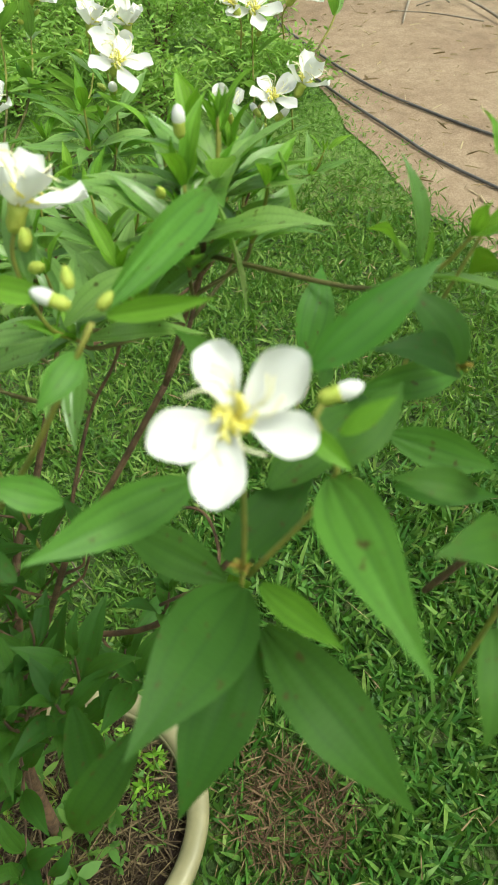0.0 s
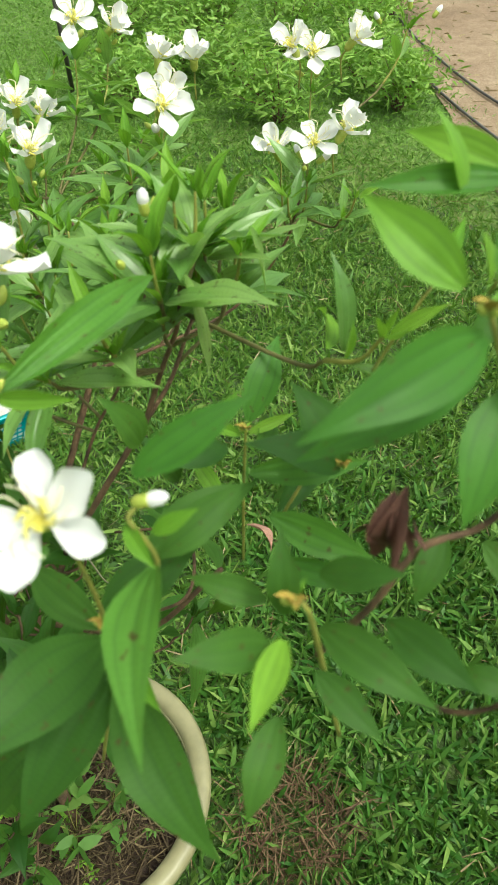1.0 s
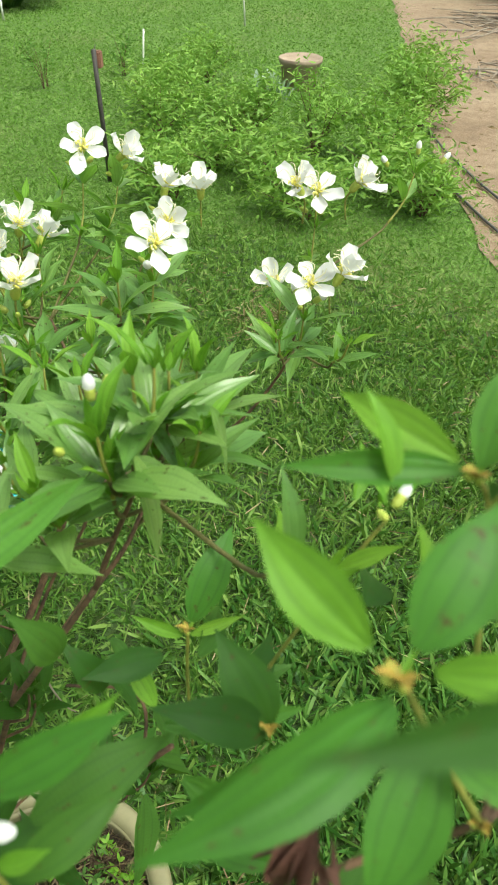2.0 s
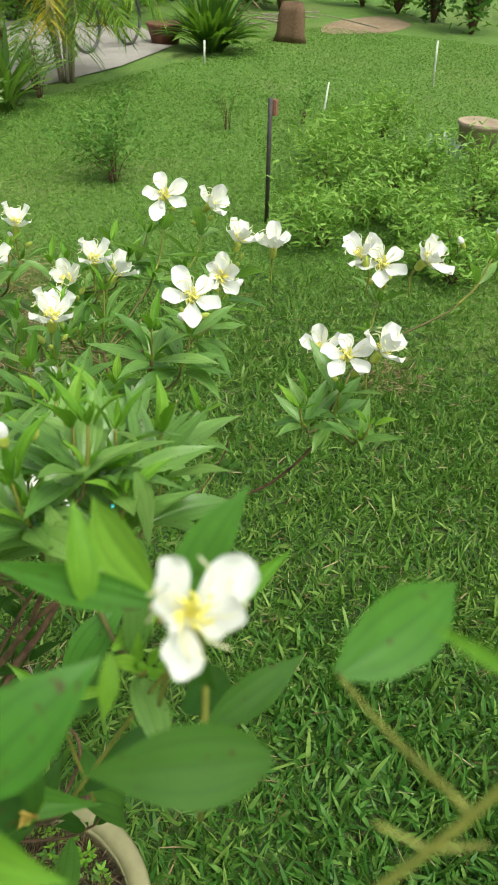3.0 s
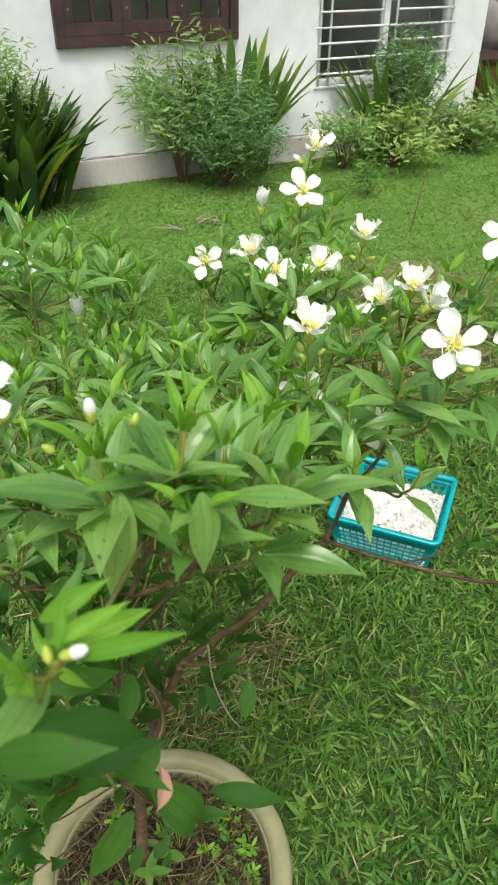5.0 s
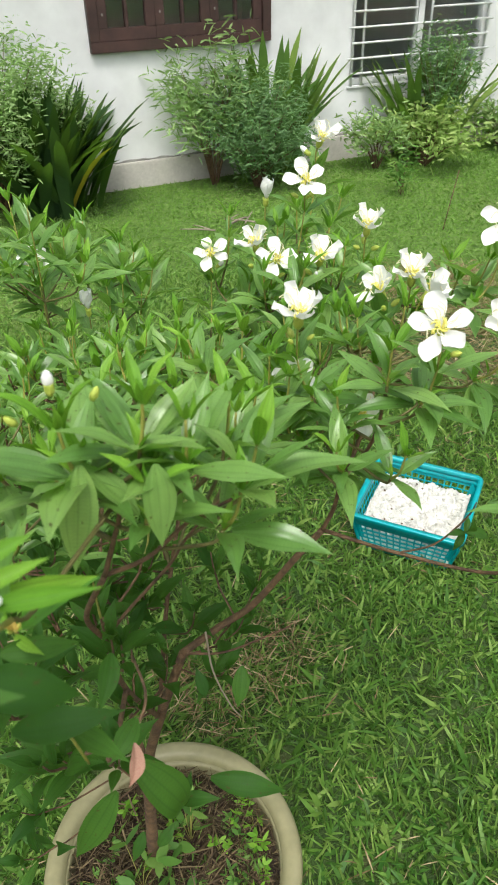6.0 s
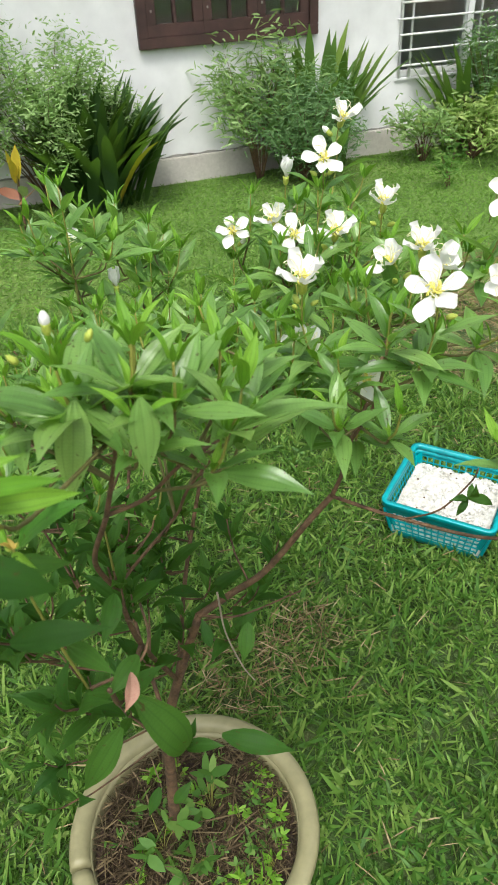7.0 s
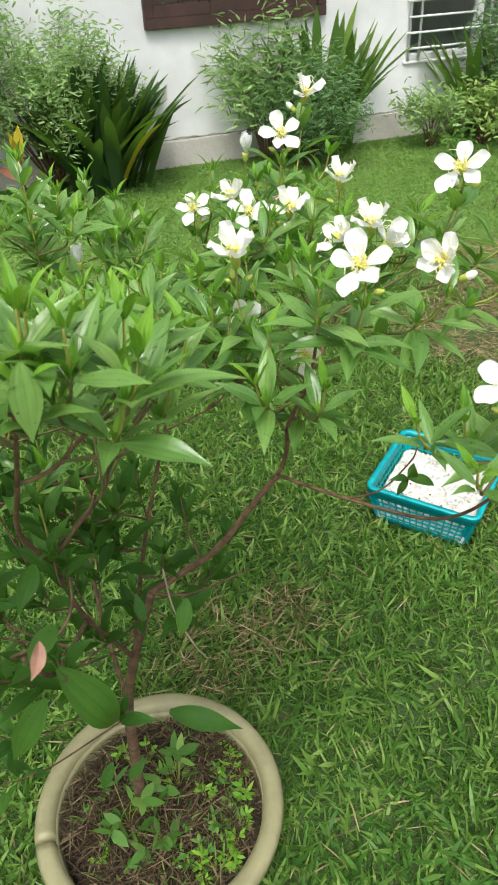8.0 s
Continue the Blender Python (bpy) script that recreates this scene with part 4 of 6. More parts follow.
twigs("brushwood_pile", (7.6, -1.35, 0), 34, (0.22, 0.22), 0.28, OLDWOOD, "heap of cut dry brushwood on bare earth", "brushwood")
twigs("brushwood_pile", (10.3, -1.25, 0), 40, (0.7, 0.3), 0.42, OLDWOOD, "heap of cut dry brushwood on bare earth", "brushwood")
twigs("brushwood_pile", (6.0, -2.3, 0), 24, (0.5, 0.4), 0.5, OLDWOOD, "loose pale dead branches on bare earth", "brushwood")
twigs("fallen_sticks", (1.8, 3.82, 0), 7, (0.22, 0.04), 0.14, OLDWOOD, "few pale dry sticks lying in the grass", "sticks")
stump = thing("tree_stump", (11.9, 4.6, 0), "weathered brown tree stump with jagged top", "stump")
lathe("wood", [(0.0, 0.0), (0.25, 0.0), (0.21, 0.12), (0.19, 0.42), (0.15, 0.55), (0.0, 0.4)], BARK, stump, 14, "", None, 0.25)
twigs("dead_branches", (12.4, 5.0, 0.2), 18, (0.5, 0.4), 0.7, OLDWOOD, "bare dead branches beside the stump", "branches")
sand = put("bare_patch", mesh_of("bare_patch", [(14.95 + 1.6 * math.cos(a) * (1 + 0.15 * math.sin(3 * a)), 4.3 + 0.7 * math.sin(a), 0.003) for a in np.linspace(0, 2 * math.pi, 24, endpoint=False)], [tuple(range(24))], DIRT))
tagged(sand, "pale bare sandy patch in the far lawn", "bare patch", kind="structure")
for k in range(16):
    x = 7.5 + 1.15 * k
    y = 9.6 + 0.5 * math.sin(2.1 * k) - 0.10 * k
    bush("hedge_bush", (x, y, 0), rng.uniform(1.6, 2.8), 1.0, "dense green garden bush at the far boundary", [SMALL, HERB, STRAP, DARKSTRAP][k % 4], 22, 1500, 0.16, 0.05, "far boundary bushes", 0.16, 0.02, 0.15)
for k in range(14):
    x = 15.5 + 0.9 * (k % 4) + 0.3 * rng.normal()
    y = -6 + 1.05 * k
    bush("hedge_bush", (x, y, 0), rng.uniform(1.5, 2.6), 1.0, "dense green garden bush at the far boundary", [SMALL, DARKSTRAP, HERB, STRAP][k % 4], 20, 1200, 0.17, 0.05, "far boundary bushes", 0.16, 0.02, 0.15)

# ---- the flowering shrub ----
shrub = thing("flowering_shrub", (0, 0, 0.18), "tall white-flowered shrub with long green leaves in a pot", "shrub")
OFF = Vector((0, 0, -0.18))
BASE = Vector((-0.046, 0.010, 0.17))


def leaf_mesh(name, mat, broad, arch, fold, wave, seed):
    """One pointed leaf of unit length along y: grooved ribs, bowed spine, uneven rim."""
    r = random.Random(seed)
    rows, cols = 9, 11
    verts, faces, uvs = [], [], []
    ph = r.uniform(0, 6)
    for i in range(rows):
        t = i / (rows - 1)
        w = broad * math.sin(math.pi * min(1, 0.03 + 0.97 * t) ** 0.82) ** (0.95 if t < 0.45 else 1.22) if 0 < i < rows - 1 else (0.03 if i == 0 else 0.002)
        zc = arch * (math.sin(t * math.pi * 0.75) - 0.9 * t * t)
        for j in range(cols):
            u = 2 * j / (cols - 1) - 1
            groove = -0.016 * (math.exp(-(u / 0.12) ** 2) + 0.8 * math.exp(-((abs(u) - 0.6) / 0.14) ** 2)) * (1 - t)
            z = zc + fold * w * abs(u) ** 1.3 + groove + wave * w * math.sin(7 * t + ph + 2 * u) * abs(u)
            verts.append((u * w, t, z))
            uvs.append((0.5 + 0.5 * u, t))
    for i in range(rows - 1):
        for j in range(cols - 1):
            a = i * cols + j
            faces.append((a, a + 1, a + cols + 1, a + cols))
    return mesh_of(name, verts, faces, mat, uvs)


LEAVES = [leaf_mesh("leaf", LEAF, 0.134 + 0.012 * (k % 3), 0.03 + 0.03 * (k % 4), 0.22 + 0.08 * (k % 2), 0.12, k) for k in range(8)]
YOUNGS = [leaf_mesh("leaf", YOUNG, 0.125 + 0.01 * (k % 3), 0.02 + 0.04 * k, 0.4, 0.08, 20 + k) for k in range(4)]
SHADED_OLDS = [leaf_mesh("leaf", SHADED_OLD, 0.16 + 0.012 * (k % 3), 0.08 + 0.05 * (k % 4), 0.2, 0.12, 60 + k) for k in range(4)]
FRESHS = [leaf_mesh("leaf", FRESH, 0.155 + 0.012 * (k % 3), 0.05 + 0.04 * (k % 4), 0.2, 0.12, 80 + k) for k in range(4)]
NARROW = [leaf_mesh("leaf", LEAF, 0.114 + 0.01 * (k % 2), 0.04 + 0.03 * k, 0.3, 0.1, 40 + k) for k in range(4)]
leaf_count = 0
spare = []


def leaf_pose(base, way, length, up=Vector((0, 0, 1)), roll=0.0):
    way = way.normalized()
    side = way.cross(up)
    side = side.normalized() if side.length > 1e-3 else Vector((1, 0, 0))
    nrm = side.cross(way)
    m = Matrix((side, way, nrm)).transposed().to_4x4()
    return Matrix.Translation(base) @ m @ pose(0, 0, 0, 0, roll, 0) @ Matrix.Scale(length, 4)


def add_leaf(me, m):
    """The leaves are parts of the shrub; past the first few hundred they join one mesh."""
    global leaf_count
    if leaf_count < 300:
        put("leaf", me, shrub, Matrix.Translation(OFF) @ m)
    else:
        spare.append((me, Matrix.Translation(OFF) @ m))
    leaf_count += 1


def own_leaf(base, tip, wide=0.155, young=0, up=(0, 0, 1), roll=0.0, k=0):
    """A leaf between two places; young: 0 grown, 1 fresh, 2 old and darkened for shade."""
    b, t = Vector(base), Vector(tip)
    src = (FRESHS, YOUNGS, SHADED_OLDS)[young]
    m = leaf_pose(b, t - b, (t - b).length, Vector(up), roll)
    add_leaf(src[k % len(src)], m @ Matrix.Diagonal((wide / 0.18, 1, 1, 1)))


def petal_mesh(cup):
    verts, faces = [], []
    for i in range(9):
        t = i / 8
        w = 0.0088 * (0.14 + 0.86 * math.sin(0.5 * math.pi * min(1, t / 0.66)) ** 1.3) * math.sqrt(max(0.0, 1 - max(0.0, (t - 0.66) / 0.345) ** 2.6))
        if i == 8:
            w = 0.0062
        for j in range(7):
            u = 2 * j / 6 - 1
            y = 0.003 + 0.0275 * (t - 0.11 * u * u * t ** 4)
            verts.append((u * w, y, cup * (t ** 1.5) * 0.02 + 0.0035 * u * u + 0.0011 * math.sin(9 * t + 3 * u + 20 * cup) * t))
    for i in range(8):
        for j in range(6):
            a = i * 7 + j
            faces.append((a, a + 1, a + 8, a + 7))
    return mesh_of("petal", verts, faces, PETAL)


PETALS = [petal_mesh(c) for c in (0.15, 0.4, 0.75)]


def merged(lists):
    verts, faces = [], []
    for v, f in lists:
        faces += [tuple(len(verts) + i for i in q) for q in f]
        verts += v
    return verts, faces


def stamen_mesh():
    """Ten long bowed filaments round a dense yellow heart."""
    out, slots = [], []
    for k in range(30):
        a = 2.399 * k + 0.3 * math.sin(5 * k)
        long = k % 3 == 0
        d, h = (0.0105, 0.013 + 0.006 * (k % 2)) if long else (0.0025 + 0.0030 * ((k * 5) % 7) / 6, 0.0055 + 0.005 * ((k * 7) % 5) / 4)
        pts = bend([(0, 0, 0.001), (d * 0.4 * math.cos(a), d * 0.4 * math.sin(a), h * 0.6), (d * math.cos(a), d * math.sin(a), h), (d * 1.5 * math.cos(a + 0.4), d * 1.5 * math.sin(a + 0.4), h * 0.95)], 3)
        v, f = tube(pts, [0.00024] * 5 + [0.00042] * (len(pts) - 5) if long else [0.0004] * 5 + [0.0007] * (len(pts) - 5), 5)
        out.append((v, f))
        slots += [1 if long else 0] * len(f)
    v, f = merged(out)
    return mesh_of("stamen_tuft", v, f, [STAMEN, PALESTAMEN], None, True, slots)


STAMENS = stamen_mesh()


def turned(name, profile, mat, steps=12):
    verts = [(r * math.cos(2 * math.pi * k / steps), r * math.sin(2 * math.pi * k / steps), z) for k in range(steps) for r, z in profile]
    n = len(profile)
    faces = [(k * n + i, ((k + 1) % steps) * n + i, ((k + 1) % steps) * n + i + 1, k * n + i + 1) for k in range(steps) for i in range(n - 1)]
    return mesh_of(name, verts, faces, mat)


CUP = turned("calyx", [(0.0, -0.012), (0.003, -0.0115), (0.0048, -0.007), (0.0046, -0.002), (0.0055, 0.002), (0.004, 0.0025), (0.0, 0.001)], CALYX)
BUDCUP = turned("calyx", [(0.0, 0.0), (0.0035, 0.001), (0.0055, 0.006), (0.0052, 0.012), (0.0058, 0.015), (0.004, 0.0155), (0.0, 0.015)], CALYX)
BUDTIP = turned("bud_tip", [(0.0045, 0.013), (0.0062, 0.017), (0.0058, 0.023), (0.0035, 0.028), (0.0, 0.0305)], PETAL)
GREENBUD = turned("calyx", [(0.0, 0.0), (0.003, 0.001), (0.0048, 0.006), (0.0045, 0.011), (0.0025, 0.0155), (0.0, 0.018)], CALYX)


def facing(place, normal, spin=0.0, size=1.0):
    q = Vector(normal).normalized().to_track_quat("Z", "Y").to_matrix().to_4x4()
    return Matrix.Translation(Vector(place) + OFF) @ q @ pose(0, 0, 0, 0, 0, spin) @ Matrix.Scale(size, 4)


def flower(place, normal, openness=0, spin=0.0, size=1.0, petals=5):
    """An open blossom: white petals round a tuft of yellow stamens in a green cup."""
    fl = put("flower", None, shrub, facing(place, normal, spin, size), "open white blossom with yellow stamens")
    for k in range(petals):
        tilt = (10, 28, 52)[openness] + (13, 17, 10)[openness] * math.sin(2.3 * k + spin)
        put("petal", PETALS[openness], fl, pose(0, 0, 0, 0, 0, 72 * k + 9 * math.sin(k * 3 + spin)) @ pose(0, 0, 0, tilt, 0, 0) @ Matrix.Scale(1 + 0.09 * math.sin(4 * k + spin), 4))
    if openness < 2:
        put("stamen_tuft", STAMENS, fl, Matrix.Scale(1.05 + 0.12 * openness, 4), "tuft of yellow stamens")
    put("calyx", CUP, fl, None, "yellow-green cup")
    return fl


def bud(place, way, white=True, size=1.0):
    bd = put("bud", None, shrub, facing(place, way, 0, size), "closed bud, white tip" if white else "closed green bud")
    put("calyx", BUDCUP if white else GREENBUD, bd)
    if white:
        put("bud_tip", BUDTIP, bd)
    return bd


def limb(points, r0, r1, mat=BARK, name="branch", n=6):
    pts = bend(points, n)
    return bar(name, [p + OFF for p in pts], [r0 + (r1 - r0) * i / (len(pts) - 1) for i in range(len(pts))], mat, shrub, 7)


R = random.Random(11)


def shoot(base, tip, pairs=3, length=0.085, mature=0.0, turn0=None, narrow=False, young_top=True, r=0.0012, sag=0.0, even=False, old=False):
    """A leafy shoot: a stem from base to tip with crossed pairs of leaves."""
    b, t = Vector(base), Vector(tip)
    mid = (b + t) / 2 + Vector(((t.x - b.x) * 0.12, (t.y - b.y) * 0.12, -0.1 * (t - b).length))
    pts = bend([b, mid, t], 6)
    bar("shoot", [p + OFF for p in pts], [r * 1.3 - 0.5 * r * i / (len(pts) - 1) for i in range(len(pts))], TWIG if t.z > 1.1 else BARK, shrub, 6)
    axis = (pts[-1] - pts[-3]).normalized()
    turn = R.uniform(0, math.pi) if turn0 is None else turn0
    side = axis.orthogonal().normalized()
    along = [0.0]
    for q0, q1 in zip(pts[:-1], pts[1:]):
        along.append(along[-1] + (q1 - q0).length)
    for k in range(pairs):
        back = 0.004 + k * R.uniform(0.026, 0.040)
        s = max(0.0, along[-1] - back)
        i = max(0, min(len(pts) - 2, sum(a <= s for a in along) - 1))
        p = pts[i].lerp(pts[i + 1], (s - along[i]) / max(1e-6, along[i + 1] - along[i]))
        size = length * (1.0 if even else (0.55, 0.85, 1.0, 1.05, 0.95)[min(k, 4)]) * R.uniform(0.85, 1.15)
        spread = radians((34, 50, 62, 69, 74)[min(k, 4)] + R.uniform(-10, 10) + sag)
        for e in (0, 1):
            a = turn + k * math.pi / 2 + e * math.pi + R.uniform(-0.25, 0.25)
            o = Matrix.Rotation(a, 3, axis) @ side
            way = axis * math.cos(spread) + o * math.sin(spread)
            foot = p + way * 0.006
            src = SHADED_OLDS if old else YOUNGS if (k == 0 and young_top) else (NARROW if narrow else LEAVES)
            add_leaf(R.choice(src), leaf_pose(foot, way, size, axis if abs(axis.z) > 0.3 else Vector((0, 0, 1)), R.uniform(-14, 14)))
            if R.random() < 0.6:
                # a small leaf in the axil
                way = axis * math.cos(spread * 0.5) + o * math.sin(spread * 0.5)
                spare.append((R.choice(SHADED_OLDS if old else YOUNGS), Matrix.Translation(OFF) @ leaf_pose(p + way * 0.002, way, length * R.uniform(0.22, 0.45), axis, R.uniform(-20, 20))))
    for e in (0, 1, 2):
        o = Matrix.Rotation(2.1 * e + turn, 3, axis) @ side
        spare.append((R.choice(SHADED_OLDS if old else YOUNGS), Matrix.Translation(OFF) @ leaf_pose(pts[-1], axis + o * 0.35, length * R.uniform(0.2, 0.35), o)))


# trunk and main limbs
K3, FORK = Vector((0.040, -0.050, 0.850)), Vector((0.208, -0.114, 1.060))
B2, B1 = Vector((-0.069, -0.173, 1.071)), Vector((-0.070, -0.275, 1.256))
KB, KF, KN = Vector((0.12, 0.14, 0.98)), Vector((0.04, 0.33, 0.92)), Vector((-0.10, -0.33, 1.12))
K6, K5, KC = Vector((0.217, -0.184, 1.231)), Vector((0.33, -0.35, 1.23)), Vector((-0.011, -0.303, 1.309))
LOW = Vector((0.0, -0.03, 0.70))
limb([BASE, (-0.034, 0.01, 0.376), (-0.025, 0.0, 0.544), LOW, K3], 0.0118, 0.0060, name="trunk")
LINES = [
    ([K3, (0.093, -0.05, 0.875), (0.135, -0.07, 0.920), (0.181, -0.10, 1.013), FORK], 0.0078, 0.0058),
    ([LOW, (-0.05, -0.11, 0.90), B2], 0.0056, 0.0044),
    ([B2, (-0.085, -0.22, 1.16), B1], 0.0042, 0.0035),
    ([B1, (-0.062, -0.29, 1.30), (-0.057, -0.304, 1.337), (-0.06, -0.31, 1.38)], 0.0033, 0.0018),
    ([B1, (-0.04, -0.29, 1.275), KC, (0.012, -0.326, 1.338)], 0.0030, 0.0017),
    ([B2, (-0.04, -0.18, 1.11), (-0.002, -0.20, 1.17), (0.008, -0.23, 1.225), (0.05, -0.25, 1.29)], 0.0030, 0.0016),
    ([LOW, (0.05, 0.05, 0.84), KB], 0.0058, 0.004),
    ([(-0.025, 0.0, 0.544), (-0.03, 0.16, 0.74), KF], 0.0058, 0.004),
    ([(-0.05, -0.11, 0.90), (-0.09, -0.24, 0.98), KN], 0.005, 0.0035),
    ([FORK, (0.215, -0.125, 1.10), (0.208, -0.15, 1.16), K6, (0.224, -0.19, 1.30)], 0.0042, 0.0022),
    ([(0.208, -0.15, 1.16), (0.25, -0.12, 1.20), (0.29, -0.08, 1.24)], 0.0036, 0.0024),
    ([FORK, (0.27, -0.18, 1.055), (0.33, -0.27, 1.08), (0.35, -0.33, 1.16), K5], 0.0036, 0.0022),
    ([K3, (0.09, -0.08, 0.86), (0.16, -0.13, 0.93)], 0.0032, 0.0015),
]
HUBS = bend([(-0.034, 0.01, 0.376), (-0.025, 0.0, 0.544), LOW], 5)[1:]
for line, r0, r1 in LINES:
    limb(line, 0.68 * r0, 0.68 * r1)
    HUBS += bend(line, 4)[1:]


def hub_for(p):
    low = [h for h in HUBS if h.z < p.z - 0.06] or [K3]
    return min(low, key=lambda h: (h - p).length + 0.6 * (Vector((h.x, h.y)) - Vector((p.x, p.y))).length)


def spray(tip, pairs=3, length=0.085, **kw):
    """A twig from the nearest limb that ends in a leafy shoot at tip."""
    t = Vector(tip)
    h = hub_for(t)
    knee = h.lerp(t, 0.55) + Vector((0, 0, -0.03))
    out = (t - h)
    foot = t - Vector((out.x * 0.22, out.y * 0.22, 0.0)) - Vector((0, 0, min(0.13, 0.55 * (t.z - h.z))))
    limb([h, knee.lerp(foot, 0.4), foot], 0.0016, 0.0012, BARK if foot.z < 1.12 else STEM, n=4)
    HUBS.append(h.lerp(foot, 0.8))
    shoot(foot, t, pairs, length, **kw)


SCALE = leaf_mesh("bud_scale", NODE, 0.22, 0.1, 0.5, 0.1, 91)


def tip_node(place, way, size=1.0):
    """The yellowish joint at a shoot's end with its scales and tiny buds."""
    p, w = Vector(place), Vector(way).normalized()
    side = w.orthogonal().normalized()
    for e in range(5):
        o = Matrix.Rotation(1.257 * e, 3, w) @ side
        if e < 3:
            bud(p + o * 0.0015 * size, w * 0.8 + o * 0.8, False, 0.26 * size)
        put("bud_scale", (SCALE, YOUNGS[0])[e == 4], shrub, Matrix.Translation(OFF) @ leaf_pose(p, w * 0.8 + o, (0.006 + 0.003 * (e % 3)) * size, w))



def blossom(place, openness=0, normal=(-0.5, -0.7, 0.75), spin=0.0, size=1.0, leafy_below=True, pairs=5, length=0.064):
    """A flower on its own shoot; its leaves stand just below it."""
    p = Vector(place)
    n = (Vector(normal).normalized() + Vector((0, 0, 0.35))).normalized()
    foot = p - n * 0.016 - Vector((0, 0, 0.016))
    flower(p, n, openness, spin, size)
    if leafy_below and size > 0.9:
        for e in (0, 1, 2):
            g = Vector((math.cos(2.1 * e + spin), math.sin(2.1 * e + spin), R.uniform(0.4, 0.9)))
            bud(foot + g * 0.009, g, R.random() < 0.25, R.uniform(0.5, 0.75))
    bar("stalk", [q + OFF for q in bend([p - n * 0.009, p - n * 0.02 - Vector((0, 0, 0.004)), foot - Vector((0, 0, 0.014))], 3)], 0.0011, TWIG, shrub, 5)
    if leafy_below:
        spray(foot - Vector((0, 0, 0.014)), pairs, length, young_top=False, sag=26, even=True)


def pink_leaf(base, tip, wide):
    m = leaf_pose(Vector(base), Vector(tip) - Vector(base), (Vector(tip) - Vector(base)).length, Vector((0, -1, 0.2)))
    me = leaf_mesh("dry_leaf", PINKLEAF, 0.2, 0.3, 0.6, 0.3, 77)
    put("dry_leaf", me, shrub, Matrix.Translation(OFF) @ m, "withered pink-brown leaf")


# ---- the near shoots, leaf by leaf ----
# the shoot with the nearest blossom
own_leaf((-0.297, -0.326, 1.351), (-0.363, -0.291, 1.364), 0.215, 2, (-0.468, -0.078, 0.880), k=1)
own_leaf((-0.303, -0.328, 1.334), (-0.361, -0.301, 1.304), 0.189, 2, (-0.404, -0.047, 0.913), k=2)
own_leaf((-0.306, -0.333, 1.338), (-0.362, -0.384, 1.304), 0.182, 2, (-0.400, 0.110, 0.910), k=3)
own_leaf((-0.291, -0.312, 1.403), (-0.327, -0.264, 1.409), 0.161, 0, (-0.619, -0.184, 0.763), k=4)
own_leaf((-0.279, -0.319, 1.344), (-0.243, -0.357, 1.352), 0.220, 2, (-0.630, 0.035, 0.775), k=5)
own_leaf((-0.285, -0.319, 1.338), (-0.256, -0.274, 1.338), 0.171, 2, (-0.591, -0.106, 0.800), k=6)
own_leaf((-0.296, -0.354, 1.408), (-0.370, -0.369, 1.420), 0.149, 0, (-0.564, 0.171, 0.808), k=7)
own_leaf((-0.284, -0.348, 1.442), (-0.263, -0.387, 1.465), 0.169, 0, (-0.804, 0.186, 0.564), k=8)
own_leaf((-0.295, -0.244, 1.356), (-0.284, -0.224, 1.366), 0.220, 2, (-0.555, -0.336, 0.761), k=9)
own_leaf((-0.269, -0.259, 1.368), (-0.269, -0.231, 1.382), 0.220, 0, (-0.633, -0.299, 0.714), k=10)
own_leaf((-0.304, -0.277, 1.249), (-0.328, -0.234, 1.182), 0.147, 2, (-0.333, -0.188, 0.924), k=11)
own_leaf((-0.273, -0.233, 1.208), (-0.313, -0.242, 1.140), 0.154, 2, (-0.348, -0.206, 0.915), k=12)
own_leaf((-0.219, -0.377, 1.376), (-0.191, -0.432, 1.362), 0.138, 0, (-0.740, 0.235, 0.630), k=13)
own_leaf((-0.232, -0.388, 1.363), (-0.237, -0.437, 1.345), 0.171, 0, (-0.666, 0.269, 0.696), k=14)
own_leaf((-0.241, -0.392, 1.340), (-0.245, -0.438, 1.336), 0.157, 0, (-0.627, 0.271, 0.731), k=15)
own_leaf((-0.301, -0.332, 1.358), (-0.328, -0.359, 1.359), 0.213, 1, (-0.518, 0.069, 0.852), k=16)
own_leaf((-0.296, -0.356, 1.427), (-0.292, -0.372, 1.438), 0.220, 1, (-0.719, 0.172, 0.674), k=17)
own_leaf((-0.294, -0.346, 1.428), (-0.307, -0.359, 1.422), 0.220, 1, (-0.690, 0.117, 0.714), k=18)
limb([(-0.275, -0.285, 1.150), (-0.294, -0.317, 1.287), (-0.292, -0.326, 1.356), (-0.301, -0.327, 1.428)], 0.0011, 0.0009, TWIG)
limb([(-0.292, -0.328, 1.351), (-0.296, -0.355, 1.405), (-0.296, -0.348, 1.434)], 0.0011, 0.0008, TWIG)
limb([(-0.296, -0.348, 1.434), (-0.291, -0.352, 1.438)], 0.0010, 0.0009, TWIG)
flower((-0.307, -0.326, 1.444), (-0.678, 0.040, 0.836), 0, 30, 0.80)
bud((-0.292, -0.349, 1.437), (0.045, -0.910, 0.334), True, 0.46)
# the shoot with three buds
own_leaf((-0.242, -0.283, 1.437), (-0.135, -0.319, 1.426), 0.088, 0, (-0.870, -0.091, 0.485), k=19)
own_leaf((-0.249, -0.284, 1.438), (-0.257, -0.321, 1.449), 0.147, 1, (-0.822, -0.108, 0.559), k=20)
own_leaf((-0.244, -0.265, 1.442), (-0.235, -0.236, 1.444), 0.201, 1, (-0.804, -0.302, 0.513), k=21)
own_leaf((-0.245, -0.272, 1.420), (-0.267, -0.258, 1.412), 0.220, 0, (-0.743, -0.248, 0.622), k=22)
limb([(-0.224, -0.211, 1.313), (-0.248, -0.246, 1.375), (-0.246, -0.278, 1.433)], 0.0015, 0.0011, TWIG)
